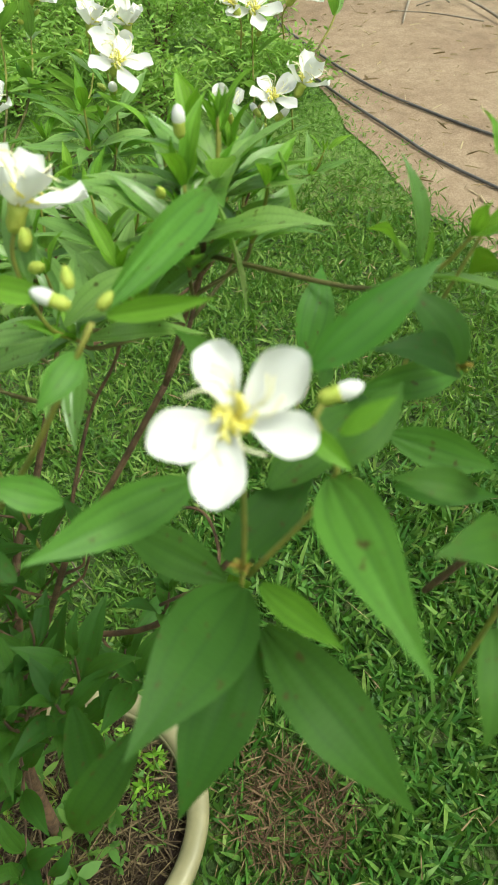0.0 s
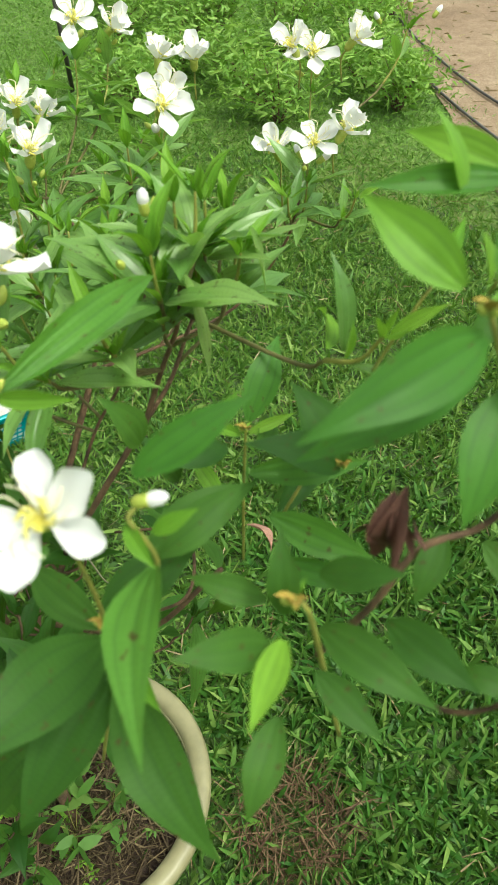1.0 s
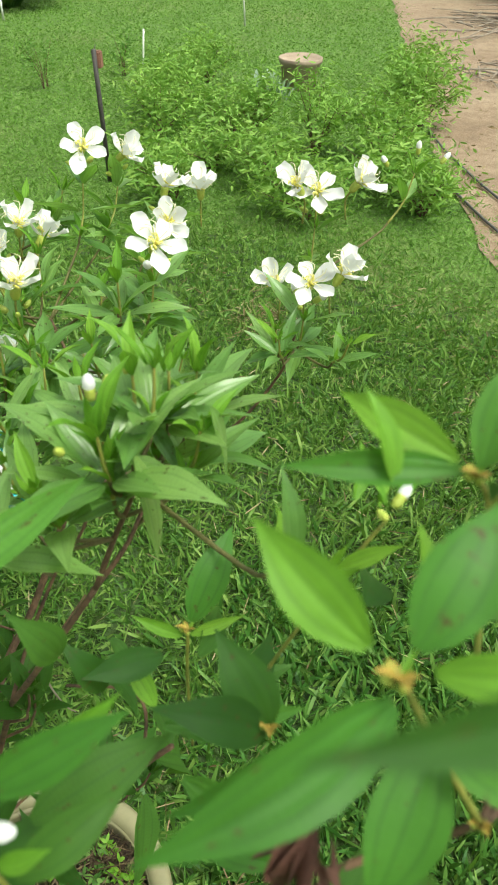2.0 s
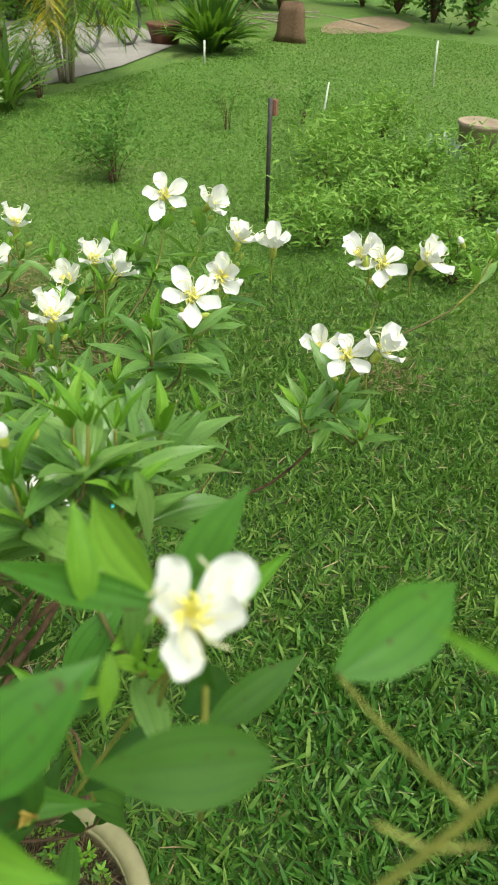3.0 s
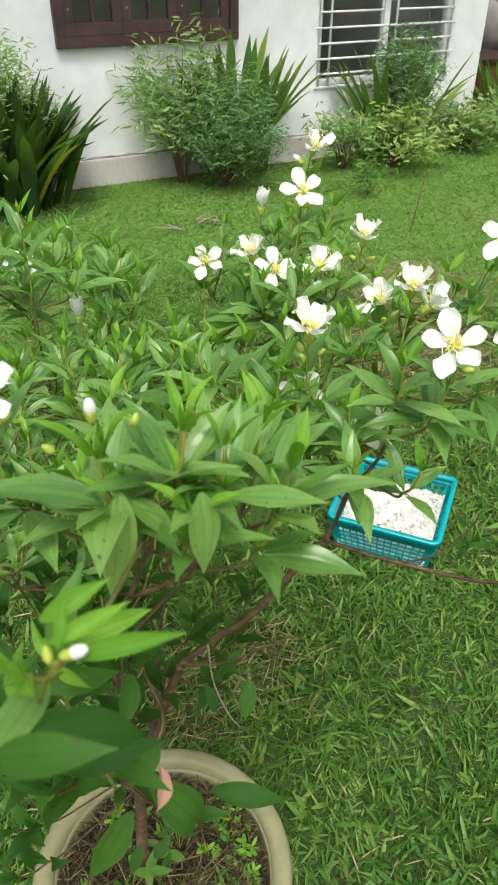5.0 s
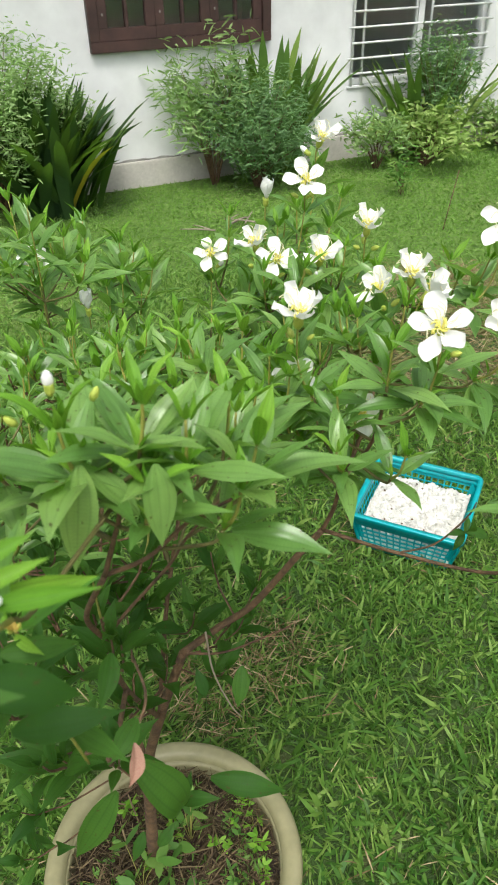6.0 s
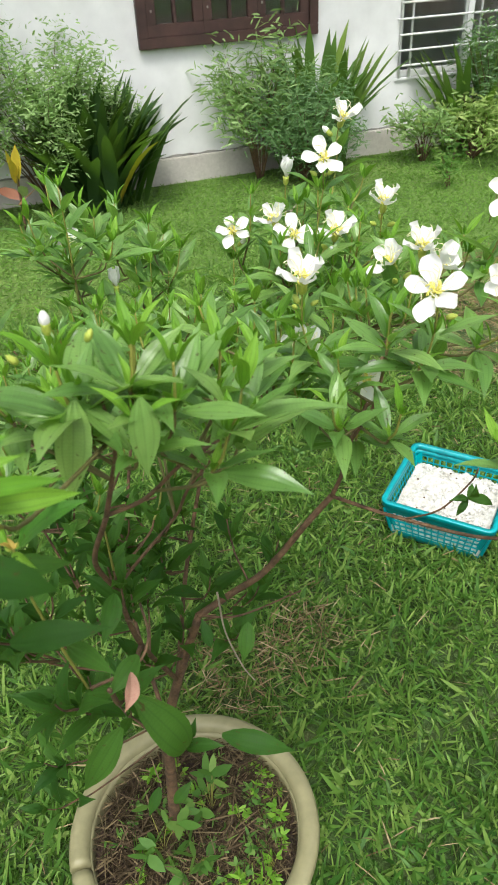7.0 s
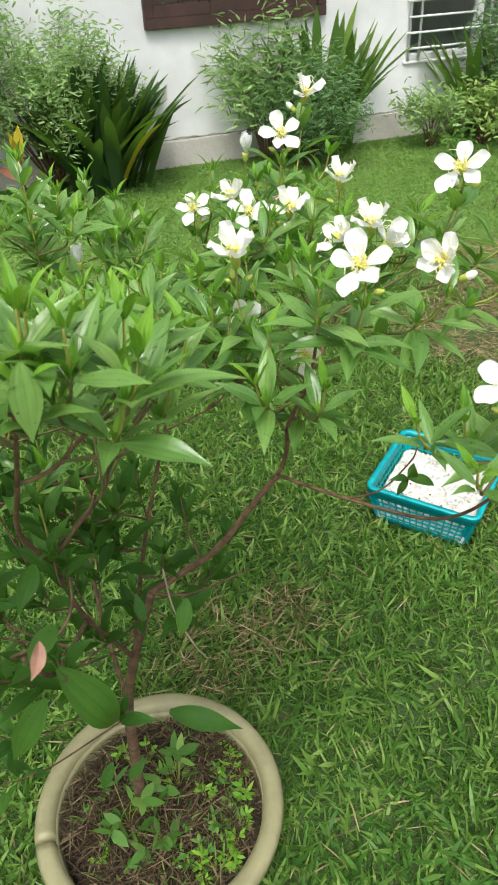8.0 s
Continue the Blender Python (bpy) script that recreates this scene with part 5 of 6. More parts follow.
bud((-0.245, -0.272, 1.439), (0.086, 0.789, 0.362), True, 0.46)
bud((-0.241, -0.272, 1.443), (0.496, 0.172, 0.776), False, 0.46)
bud((-0.246, -0.281, 1.438), (0.267, -0.519, 0.553), False, 0.46)
blossom((-0.134, -0.227, 1.418), 1, (0.25, -0.45, 0.8), 25, 0.95)
bud((-0.146, -0.230, 1.404), (0.2, 0, 0.9), False, 0.6)
# the low shoot in front
own_leaf((-0.325, -0.415, 1.429), (-0.347, -0.449, 1.429), 0.188, 2, (-0.470, 0.084, 0.879), k=23)
own_leaf((-0.308, -0.413, 1.431), (-0.313, -0.439, 1.443), 0.220, 2, (-0.570, 0.053, 0.820), k=24)
own_leaf((-0.326, -0.400, 1.416), (-0.343, -0.373, 1.431), 0.201, 2, (-0.463, -0.123, 0.878), k=25)
own_leaf((-0.316, -0.403, 1.418), (-0.301, -0.400, 1.444), 0.177, 2, (-0.563, -0.052, 0.825), k=26)
own_leaf((-0.331, -0.403, 1.376), (-0.362, -0.396, 1.360), 0.220, 2, (-0.341, -0.055, 0.938), k=27)
own_leaf((-0.313, -0.415, 1.377), (-0.332, -0.440, 1.369), 0.220, 2, (-0.423, 0.050, 0.905), k=28)
own_leaf((-0.296, -0.439, 1.389), (-0.320, -0.470, 1.389), 0.220, 2, (-0.483, 0.153, 0.862), k=29)
own_leaf((-0.292, -0.355, 1.408), (-0.262, -0.382, 1.418), 0.173, 2, (-0.605, -0.170, 0.778), k=30)
own_leaf((-0.308, -0.396, 1.413), (-0.306, -0.369, 1.419), 0.206, 2, (-0.536, -0.129, 0.834), k=31)
own_leaf((-0.326, -0.404, 1.420), (-0.360, -0.398, 1.428), 0.205, 1, (-0.435, -0.058, 0.899), k=32)
own_leaf((-0.315, -0.488, 1.383), (-0.330, -0.516, 1.391), 0.180, 1, (-0.423, 0.159, 0.892), k=33)
own_leaf((-0.315, -0.484, 1.384), (-0.307, -0.463, 1.382), 0.220, 2, (-0.455, 0.057, 0.888), k=34)
limb([(-0.277, -0.430, 1.241), (-0.308, -0.418, 1.367), (-0.316, -0.411, 1.420), (-0.315, -0.406, 1.427)], 0.0012, 0.0008, TWIG)
limb([(-0.281, -0.433, 1.315), (-0.309, -0.468, 1.351), (-0.315, -0.487, 1.383)], 0.0014, 0.0009)
own_leaf((-0.131, -0.362, 1.324), (-0.086, -0.375, 1.356), 0.215, 0, (-0.758, -0.105, 0.644), k=35)
own_leaf((-0.136, -0.363, 1.319), (-0.123, -0.390, 1.327), 0.163, 1, (-0.718, -0.087, 0.691), k=36)
own_leaf((-0.137, -0.358, 1.318), (-0.141, -0.332, 1.333), 0.168, 1, (-0.702, -0.162, 0.693), k=37)
own_leaf((-0.215, -0.419, 1.383), (-0.196, -0.393, 1.413), 0.240, 2, (-0.476, -0.131, 0.870), k=38)
own_leaf((-0.216, -0.418, 1.382), (-0.230, -0.377, 1.407), 0.207, 2, (-0.422, -0.162, 0.892), k=39)
own_leaf((-0.274, -0.359, 1.438), (-0.254, -0.380, 1.457), 0.181, 1, (-0.347, -0.321, 0.881), k=40)
own_leaf((-0.260, -0.337, 1.364), (-0.219, -0.380, 1.371), 0.196, 2, (-0.333, -0.272, 0.903), k=41)
own_leaf((-0.183, -0.313, 1.351), (-0.193, -0.300, 1.391), 0.220, 2, (-0.448, -0.394, 0.802), k=42)
own_leaf((-0.173, -0.328, 1.313), (-0.174, -0.308, 1.349), 0.220, 2, (-0.445, -0.328, 0.833), k=43)
own_leaf((-0.157, -0.354, 1.327), (-0.183, -0.321, 1.334), 0.220, 2, (-0.458, -0.281, 0.843), k=44)
own_leaf((-0.163, -0.349, 1.287), (-0.148, -0.328, 1.311), 0.220, 1, (-0.456, -0.256, 0.852), k=45)
limb([(-0.115, -0.352, 1.159), (-0.133, -0.358, 1.267), (-0.135, -0.361, 1.321)], 0.0011, 0.0009, TWIG)
# the withered leaf on its twig
WITHER = (-0.263, -0.441, 1.408)
limb([(-0.247, -0.415, 1.268), (-0.269, -0.435, 1.354), (-0.261, -0.451, 1.387), (-0.251, -0.474, 1.392), (-0.255, -0.488, 1.426)], 0.0018, 0.0013)
limb([(-0.255, -0.488, 1.426), (-0.230, -0.514, 1.417), (-0.199, -0.542, 1.385)], 0.0016, 0.0011)
limb([(-0.255, -0.488, 1.426), (-0.258, -0.467, 1.470), (-0.262, -0.453, 1.504)], 0.0012, 0.0009, TWIG)
limb([(-0.255, -0.488, 1.426), (-0.242, -0.493, 1.438)], 0.0012, 0.0009)
# the tall shoots nearest the camera
own_leaf((-0.258, -0.457, 1.507), (-0.226, -0.473, 1.527), 0.245, 0, (-0.860, 0.032, 0.509), k=46)
own_leaf((-0.265, -0.454, 1.495), (-0.310, -0.405, 1.490), 0.166, 0, (-0.725, -0.133, 0.676), k=47)
own_leaf((-0.260, -0.456, 1.477), (-0.286, -0.402, 1.457), 0.134, 0, (-0.700, -0.120, 0.704), k=48)
own_leaf((-0.262, -0.466, 1.481), (-0.273, -0.500, 1.476), 0.220, 0, (-0.737, 0.110, 0.667), k=49)
own_leaf((-0.258, -0.467, 1.470), (-0.292, -0.456, 1.440), 0.220, 0, (-0.676, 0.017, 0.737), k=50)
own_leaf((-0.239, -0.512, 1.423), (-0.295, -0.501, 1.399), 0.171, 0, (-0.602, 0.171, 0.780), k=51)
own_leaf((-0.261, -0.474, 1.396), (-0.282, -0.499, 1.384), 0.220, 2, (-0.565, 0.098, 0.820), k=52)
own_leaf((-0.254, -0.460, 1.391), (-0.277, -0.451, 1.371), 0.220, 2, (-0.566, -0.007, 0.824), k=53)
own_leaf((-0.260, -0.446, 1.507), (-0.242, -0.415, 1.525), 0.250, 1, (-0.841, -0.119, 0.527), k=54)
own_leaf((-0.264, -0.461, 1.508), (-0.264, -0.491, 1.515), 0.240, 1, (-0.650, 0.149, 0.745), k=55)
own_leaf((-0.195, -0.468, 1.509), (-0.205, -0.415, 1.509), 0.118, 0, (-0.712, -0.012, 0.702), k=56)
own_leaf((-0.194, -0.473, 1.510), (-0.169, -0.481, 1.538), 0.214, 0, (-0.777, 0.156, 0.609), k=57)
own_leaf((-0.194, -0.466, 1.511), (-0.172, -0.429, 1.515), 0.200, 1, (-0.759, 0.016, 0.651), k=58)
own_leaf((-0.196, -0.476, 1.506), (-0.203, -0.490, 1.494), 0.220, 2, (-0.679, 0.184, 0.711), k=59)
limb([(-0.207, -0.487, 1.431), (-0.192, -0.480, 1.488), (-0.195, -0.472, 1.508)], 0.0011, 0.0009, TWIG)
own_leaf((-0.303, -0.478, 1.572), (-0.328, -0.436, 1.581), 0.102, 2, (-0.730, 0.129, 0.671), k=60)
# the shoot of yellow buds
own_leaf((-0.223, -0.564, 1.572), (-0.187, -0.585, 1.577), 0.115, 1, (-0.706, -0.179, 0.685), k=61)
own_leaf((-0.235, -0.565, 1.573), (-0.272, -0.605, 1.551), 0.220, 0, (-0.300, -0.323, 0.898), k=62)
own_leaf((-0.227, -0.569, 1.537), (-0.196, -0.610, 1.533), 0.220, 2, (-0.498, -0.211, 0.841), k=63)
own_leaf((-0.233, -0.553, 1.578), (-0.229, -0.538, 1.578), 0.119, 1, (-0.542, -0.432, 0.721), k=64)
own_leaf((-0.214, -0.511, 1.497), (-0.239, -0.473, 1.498), 0.220, 2, (-0.330, -0.504, 0.799), k=65)
own_leaf((-0.203, -0.449, 1.507), (-0.189, -0.437, 1.530), 0.191, 1, (-0.425, -0.660, 0.620), k=66)
own_leaf((-0.206, -0.458, 1.495), (-0.217, -0.462, 1.480), 0.220, 1, (-0.351, -0.577, 0.738), k=67)
limb([(-0.269, -0.490, 1.450), (-0.257, -0.526, 1.505), (-0.243, -0.548, 1.545), (-0.233, -0.560, 1.577)], 0.0010, 0.0007, TWIG)
limb([(-0.243, -0.548, 1.545), (-0.244, -0.539, 1.547)], 0.0006, 0.0004, TWIG)
limb([(-0.243, -0.548, 1.545), (-0.239, -0.556, 1.547)], 0.0006, 0.0004, TWIG)
bud((-0.232, -0.560, 1.579), (0.350, 0.244, 0.926), False, 0.42)
bud((-0.233, -0.559, 1.579), (-0.342, 0.738, 0.518), False, 0.42)
bud((-0.231, -0.563, 1.578), (0.469, -0.768, 0.284), False, 0.42)
flower((-0.207, -0.483, 1.526), (-0.279, -0.427, 0.714), 1, 150, 0.62)
limb([(-0.206, -0.481, 1.521), (-0.197, -0.467, 1.465)], 0.0009, 0.0007, TWIG)
own_leaf((-0.210, -0.522, 1.532), (-0.170, -0.539, 1.531), 0.20, 0, (-0.45, -0.40, 0.80), k=66)
limb([(-0.240, -0.551, 1.555), (-0.224, -0.536, 1.541), (-0.210, -0.522, 1.532)], 0.0007, 0.0005, TWIG)
# the shoot of pale buds lower down
own_leaf((-0.138, -0.455, 1.437), (-0.095, -0.469, 1.443), 0.130, 1, (-0.199, -0.545, 0.814), k=68)
own_leaf((-0.142, -0.449, 1.440), (-0.110, -0.447, 1.445), 0.139, 1, (-0.163, -0.586, 0.793), k=69)
own_leaf((-0.143, -0.439, 1.442), (-0.114, -0.438, 1.451), 0.166, 1, (-0.152, -0.615, 0.774), k=70)
own_leaf((-0.140, -0.452, 1.439), (-0.133, -0.440, 1.450), 0.196, 1, (-0.125, -0.597, 0.793), k=71)
own_leaf((-0.171, -0.470, 1.418), (-0.131, -0.492, 1.428), 0.175, 2, (-0.115, -0.501, 0.858), k=72)
own_leaf((-0.156, -0.450, 1.394), (-0.111, -0.450, 1.363), 0.20, 2, (-0.069, -0.500, 0.863), k=73)
bud((-0.140, -0.455, 1.438), (0.666, -0.425, 0.464), True, 0.42)
bud((-0.144, -0.453, 1.434), (0.049, 0.598, 0.735), False, 0.4)
limb([(-0.168, -0.387, 1.284), (-0.150, -0.432, 1.390), (-0.142, -0.454, 1.435)], 0.0011, 0.0008, TWIG)
own_leaf((-0.143, -0.406, 1.392), (-0.088, -0.398, 1.379), 0.142, 1, (0.034, -0.747, 0.664), k=74)
own_leaf((-0.152, -0.383, 1.265), (-0.089, -0.401, 1.272), 0.165, 2, (0.038, -0.618, 0.785), k=75)
own_leaf((-0.119, -0.376, 1.239), (-0.094, -0.418, 1.248), 0.165, 2, (0.007, -0.586, 0.810), k=76)
own_leaf((-0.147, -0.370, 1.317), (-0.102, -0.370, 1.305), 0.165, 2, (0.049, -0.692, 0.720), k=77)
pink_leaf((-0.081, -0.350, 1.159), (-0.093, -0.372, 1.142), 0.190)
# leaves low on the stem, shade painted in by their dark material
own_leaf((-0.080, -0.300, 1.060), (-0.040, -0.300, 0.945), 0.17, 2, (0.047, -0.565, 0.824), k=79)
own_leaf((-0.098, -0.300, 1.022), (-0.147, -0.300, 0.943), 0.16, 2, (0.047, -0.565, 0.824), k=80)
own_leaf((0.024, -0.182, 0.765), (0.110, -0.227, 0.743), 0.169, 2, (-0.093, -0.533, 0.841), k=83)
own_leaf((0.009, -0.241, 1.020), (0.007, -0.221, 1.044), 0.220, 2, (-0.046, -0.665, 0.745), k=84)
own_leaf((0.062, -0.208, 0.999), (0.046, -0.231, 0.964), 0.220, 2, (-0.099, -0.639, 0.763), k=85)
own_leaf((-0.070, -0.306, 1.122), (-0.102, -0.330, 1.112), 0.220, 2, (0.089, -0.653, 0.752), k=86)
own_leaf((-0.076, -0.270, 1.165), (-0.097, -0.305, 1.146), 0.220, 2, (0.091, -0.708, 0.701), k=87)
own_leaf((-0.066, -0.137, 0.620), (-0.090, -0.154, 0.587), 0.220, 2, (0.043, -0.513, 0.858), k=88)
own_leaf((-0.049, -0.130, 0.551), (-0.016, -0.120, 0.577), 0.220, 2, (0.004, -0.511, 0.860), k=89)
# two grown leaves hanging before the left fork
LEAF_A, LEAF_B = leaf_mesh("leaf", LEAF, 0.17, 0.05, 0.15, 0.1, 95), leaf_mesh("leaf", LEAF, 0.19, 0.05, 0.15, 0.1, 96)
for me, b, t in ((LEAF_A, (-0.078, -0.317, 1.389), (-0.094, -0.332, 1.322)), (LEAF_B, (-0.042, -0.352, 1.402), (-0.046, -0.362, 1.350))):
    b, t = Vector(b), Vector(t)
    add_leaf(me, leaf_pose(b, t - b, (t - b).length, Vector((0.1, -0.75, 0.6))))
# dry twigs and a dark sprig by the fork
limb([(0.052, -0.12, 0.962), (0.058, -0.12, 0.885), (0.078, -0.12, 0.805), (0.094, -0.12, 0.766)], 0.0014, 0.0008, DRYTWIG, "dry_twig")
limb([(-0.10, -0.25, 1.03), (-0.114, -0.30, 1.092), (-0.075, -0.30, 1.101), (-0.056, -0.28, 1.109), (-0.052, -0.22, 1.09)], 0.0016, 0.0013, BARK, "twig")
limb([(0.27, -0.18, 1.055), (0.295, -0.21, 1.085), (0.317, -0.227, 1.130), (0.322, -0.23, 1.15)], 0.0013, 0.0008, BARK, "twig")
for tip in ((0.285, -0.225, 1.112), (0.313, -0.245, 1.150), (0.362, -0.235, 1.085), (0.298, -0.23, 1.080), (0.335, -0.21, 1.120)):
    own_leaf((0.317, -0.227, 1.108), Vector((0.317, -0.227, 1.108)).lerp(Vector(tip), 0.72), 0.20, 2, (-0.1, -0.5, 0.85), k=3)
# foliage low in the shrub, its shade put into the dark leaf colour
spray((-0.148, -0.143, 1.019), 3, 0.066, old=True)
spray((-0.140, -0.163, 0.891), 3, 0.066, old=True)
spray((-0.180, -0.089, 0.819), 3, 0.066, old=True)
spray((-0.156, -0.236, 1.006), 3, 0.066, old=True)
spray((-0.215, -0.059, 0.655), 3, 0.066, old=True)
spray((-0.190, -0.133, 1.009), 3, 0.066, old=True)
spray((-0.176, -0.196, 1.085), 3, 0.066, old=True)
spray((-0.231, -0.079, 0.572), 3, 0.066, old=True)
# leaves round the middle of the stem, coloured dark for the shade inside
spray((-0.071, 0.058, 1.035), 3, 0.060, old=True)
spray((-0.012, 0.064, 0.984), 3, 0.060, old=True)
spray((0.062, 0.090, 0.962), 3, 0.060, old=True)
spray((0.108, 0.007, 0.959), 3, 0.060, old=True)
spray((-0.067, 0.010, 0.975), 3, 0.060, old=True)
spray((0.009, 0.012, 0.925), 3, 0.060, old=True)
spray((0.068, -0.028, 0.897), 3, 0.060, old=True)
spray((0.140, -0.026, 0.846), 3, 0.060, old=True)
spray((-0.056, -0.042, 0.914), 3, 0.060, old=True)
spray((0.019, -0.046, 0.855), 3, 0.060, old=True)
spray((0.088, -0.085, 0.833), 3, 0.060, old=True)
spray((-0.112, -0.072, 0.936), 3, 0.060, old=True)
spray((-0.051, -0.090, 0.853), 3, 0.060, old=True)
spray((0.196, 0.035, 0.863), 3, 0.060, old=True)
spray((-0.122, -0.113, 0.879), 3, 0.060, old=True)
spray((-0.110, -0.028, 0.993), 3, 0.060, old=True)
# tall shoots at the back
spray((0.007, 0.689, 1.257), 4, 0.068)
spray((0.117, 0.675, 1.184), 4, 0.068)
spray((0.157, 0.544, 1.165), 4, 0.068)
spray((0.003, 0.530, 1.169), 4, 0.068)
spray((0.025, 0.324, 1.165), 4, 0.068)
spray((0.162, 0.237, 1.193), 4, 0.068)
spray((0.189, 0.145, 1.203), 4, 0.068)
spray((-0.025, 0.617, 1.185), 4, 0.068)
spray((0.158, 0.412, 1.165), 4, 0.068)
spray((0.054, 0.622, 1.224), 4, 0.068)
spray((0.107, 0.436, 1.174), 4, 0.068)
spray((-0.016, 0.388, 1.146), 4, 0.068)
spray((0.032, 0.193, 1.167), 4, 0.068)
spray((-0.055, 0.281, 1.161), 4, 0.068)
spray((-0.013, 0.141, 1.166), 4, 0.068)
spray((0.087, 0.183, 1.177), 4, 0.068)
spray((0.007, 0.692, 1.211), 4, 0.068)
spray((0.184, 0.427, 1.194), 4, 0.068)
# joints at the ends of the near shoots
tip_node((-0.264, -0.454, 1.502), (0.146, 0.034, 0.847), 1.0)
tip_node((-0.259, -0.471, 1.475), (0.146, 0.034, 0.847), 0.9)
tip_node((-0.196, -0.472, 1.507), (0.042, 0.012, 0.859), 0.9)
tip_node((-0.316, -0.406, 1.426), (0.147, 0.003, 0.848), 1.0)
tip_node((-0.135, -0.361, 1.320), (0.147, 0.003, 0.848), 1.0)
tip_node((-0.315, -0.487, 1.383), (0.146, 0.034, 0.847), 0.9)
tip_node((-0.293, -0.326, 1.356), (0.142, -0.017, 0.848), 0.9)
tip_node((-0.243, -0.493, 1.437), (0.146, 0.034, 0.847), 0.8)
tip_node((-0.256, -0.488, 1.426), (0.146, 0.034, 0.847), 0.7)
tip_node((-0.215, -0.419, 1.383), (0.042, 0.012, 0.859), 0.9)

for a, b in (((0.003, 0.004, 0.0), (-0.004, 0.010, -0.016)), ((-0.004, 0.0, 0.004), (0.006, -0.008, -0.010)), ((0.0, 0.0, 0.022), (0.004, -0.002, -0.020)), ((0.004, 0.004, 0.014), (-0.008, 0.006, -0.012)), ((-0.003, -0.002, 0.010), (0.010, 0.004, -0.014))):
    w0, w1 = Vector(WITHER) + 0.8 * Vector(a), Vector(WITHER) + 0.8 * Vector(b)
    me = leaf_mesh("dry_leaf", DEADLEAF, 0.20, 0.6, 1.6, 1.1, int(1000 * a[2]))
    put("dry_leaf", me, shrub, Matrix.Translation(OFF) @ leaf_pose(w0, w1 - w0, (w1 - w0).length, Vector((-0.8, 0.3, 0.6))), "curled withered brown leaf")

# the top blossoms, by place
blossom((0.437, -0.077, 1.381), 0, (-0.75, -0.65, 0.55), 12, 1.05)
blossom((0.514, -0.096, 1.352), 1, (-0.2, -0.9, 0.5), 30)
blossom((0.457, -0.168, 1.336), 1, (0.1, -0.3, 0.95), 50)
blossom((0.475, -0.207, 1.330), 1, (-0.2, -0.1, 1.0), 80, 1.0, False)
blossom((0.248, -0.223, 1.360), 0, (-0.65, -0.55, 0.75), 20, 1.05)
blossom((0.345, -0.204, 1.341), 1, (-0.8, -0.5, 0.4), 64)
blossom((0.312, -0.364, 1.304), 0, (-0.6, -0.35, 0.8), 5, 1.0, pairs=4, length=0.056)
blossom((0.372, -0.320, 1.268), 1, (-0.5, 0.3, 0.9), 40, 1.0, False)
blossom((0.318, -0.395, 1.315), 1, (0.1, -0.6, 0.8), 77, 1.0, False)
blossom((0.453, -0.351, 1.347), 0, (-0.7, -0.1, 0.75), 33, 1.1, pairs=3, length=0.05)
blossom((0.445, -0.330, 1.355), 1, (-0.5, 0.5, 0.8), 10, 1.0, False)
blossom((0.453, -0.395, 1.362), 1, (-0.1, -0.8, 0.7), 50, 1.0, False)
blossom((0.333, 0.185, 1.371), 0, (-0.35, -0.85, 0.6), 15, 1.0)
blossom((0.409, 0.287, 1.394), 1, (0.15, -0.6, 0.8), 40)
blossom((0.299, 0.236, 1.340), 2, (0.0, -0.2, 1.0), 70, 0.85)
blossom((0.226, 0.266, 1.264), 0, (-0.2, -0.8, 0.7), 18, 0.95)
blossom((0.390, 0.120, 1.321), 1, (0.0, -0.25, 1.0), 20)
blossom((0.167, -0.119, 1.345), 1, (-0.1, -0.35, 1.0), 33, 1.05)
blossom((0.264, 0.131, 1.295), 0, (0.1, -0.8, 0.65), 60)
blossom((0.267, 0.200, 1.292), 1, (-0.3, -0.2, 0.9), 12)
blossom((0.308, 0.095, 1.303), 1, (-0.1, -0.6, 0.8), 46, 1.05)
blossom((0.335, -0.003, 1.292), 1, (-0.7, -0.2, 0.7), 25)
blossom((0.364, -0.020, 1.311), 1, (-0.2, -0.3, 0.95), 58, 1.05, False)
blossom((0.373, -0.042, 1.297), 1, (0.5, -0.5, 0.7), 5, 1.0, False)
blossom((0.185, -0.080, 1.252), 1, (-0.2, -0.7, 0.7), 15, 0.9)
blossom((0.233, -0.133, 1.228), 1, (-0.3, -0.8, 0.5), 44, 0.9)
blossom((0.011, 0.503, 1.205), 1, (-0.1, -0.8, 0.6), 10)
blossom((0.058, 0.354, 1.177), 2, (0, 0, 1), 10, 0.9)

# buds and leafy shoots without flowers
for p, w, white in (((-0.084, -0.300, 1.428), (0, 0, 1), True), ((-0.062, -0.299, 1.418), (0.5, 0.1, 0.8), False), ((-0.105, -0.290, 1.408), (-0.6, 0, 0.7), False), ((-0.035, -0.30, 1.412), (0.3, 0, 1), False),
                    ((0.529, -0.457, 1.375), (0, 0, 1), True), ((0.535, -0.485, 1.365), (0.3, -0.6, 0.8), True), ((0.520, -0.425, 1.362), (-0.3, 0.5, 0.8), True)):
    bud(p, w, white, 0.55)
spray((-0.084, -0.300, 1.405), 5, 0.074)
spray((0.527, -0.457, 1.355), 2, 0.06)

for x, y, z, k in ((-0.037, -0.318, 1.421, 3), (0.032, -0.323, 1.374, 4), (0.032, -0.278, 1.382, 4), (-0.074, -0.298, 1.379, 3), (-0.032, -0.313, 1.374, 3), (-0.154, -0.433, 1.41, 2),
                   (0.092, 0.546, 1.196, 4), (-0.02, 0.50, 1.20, 4), (0.00, 0.40, 1.21, 3), (0.13, 0.42, 1.18, 3)):
    spray((x, y, z), k, R.uniform(0.054, 0.070))

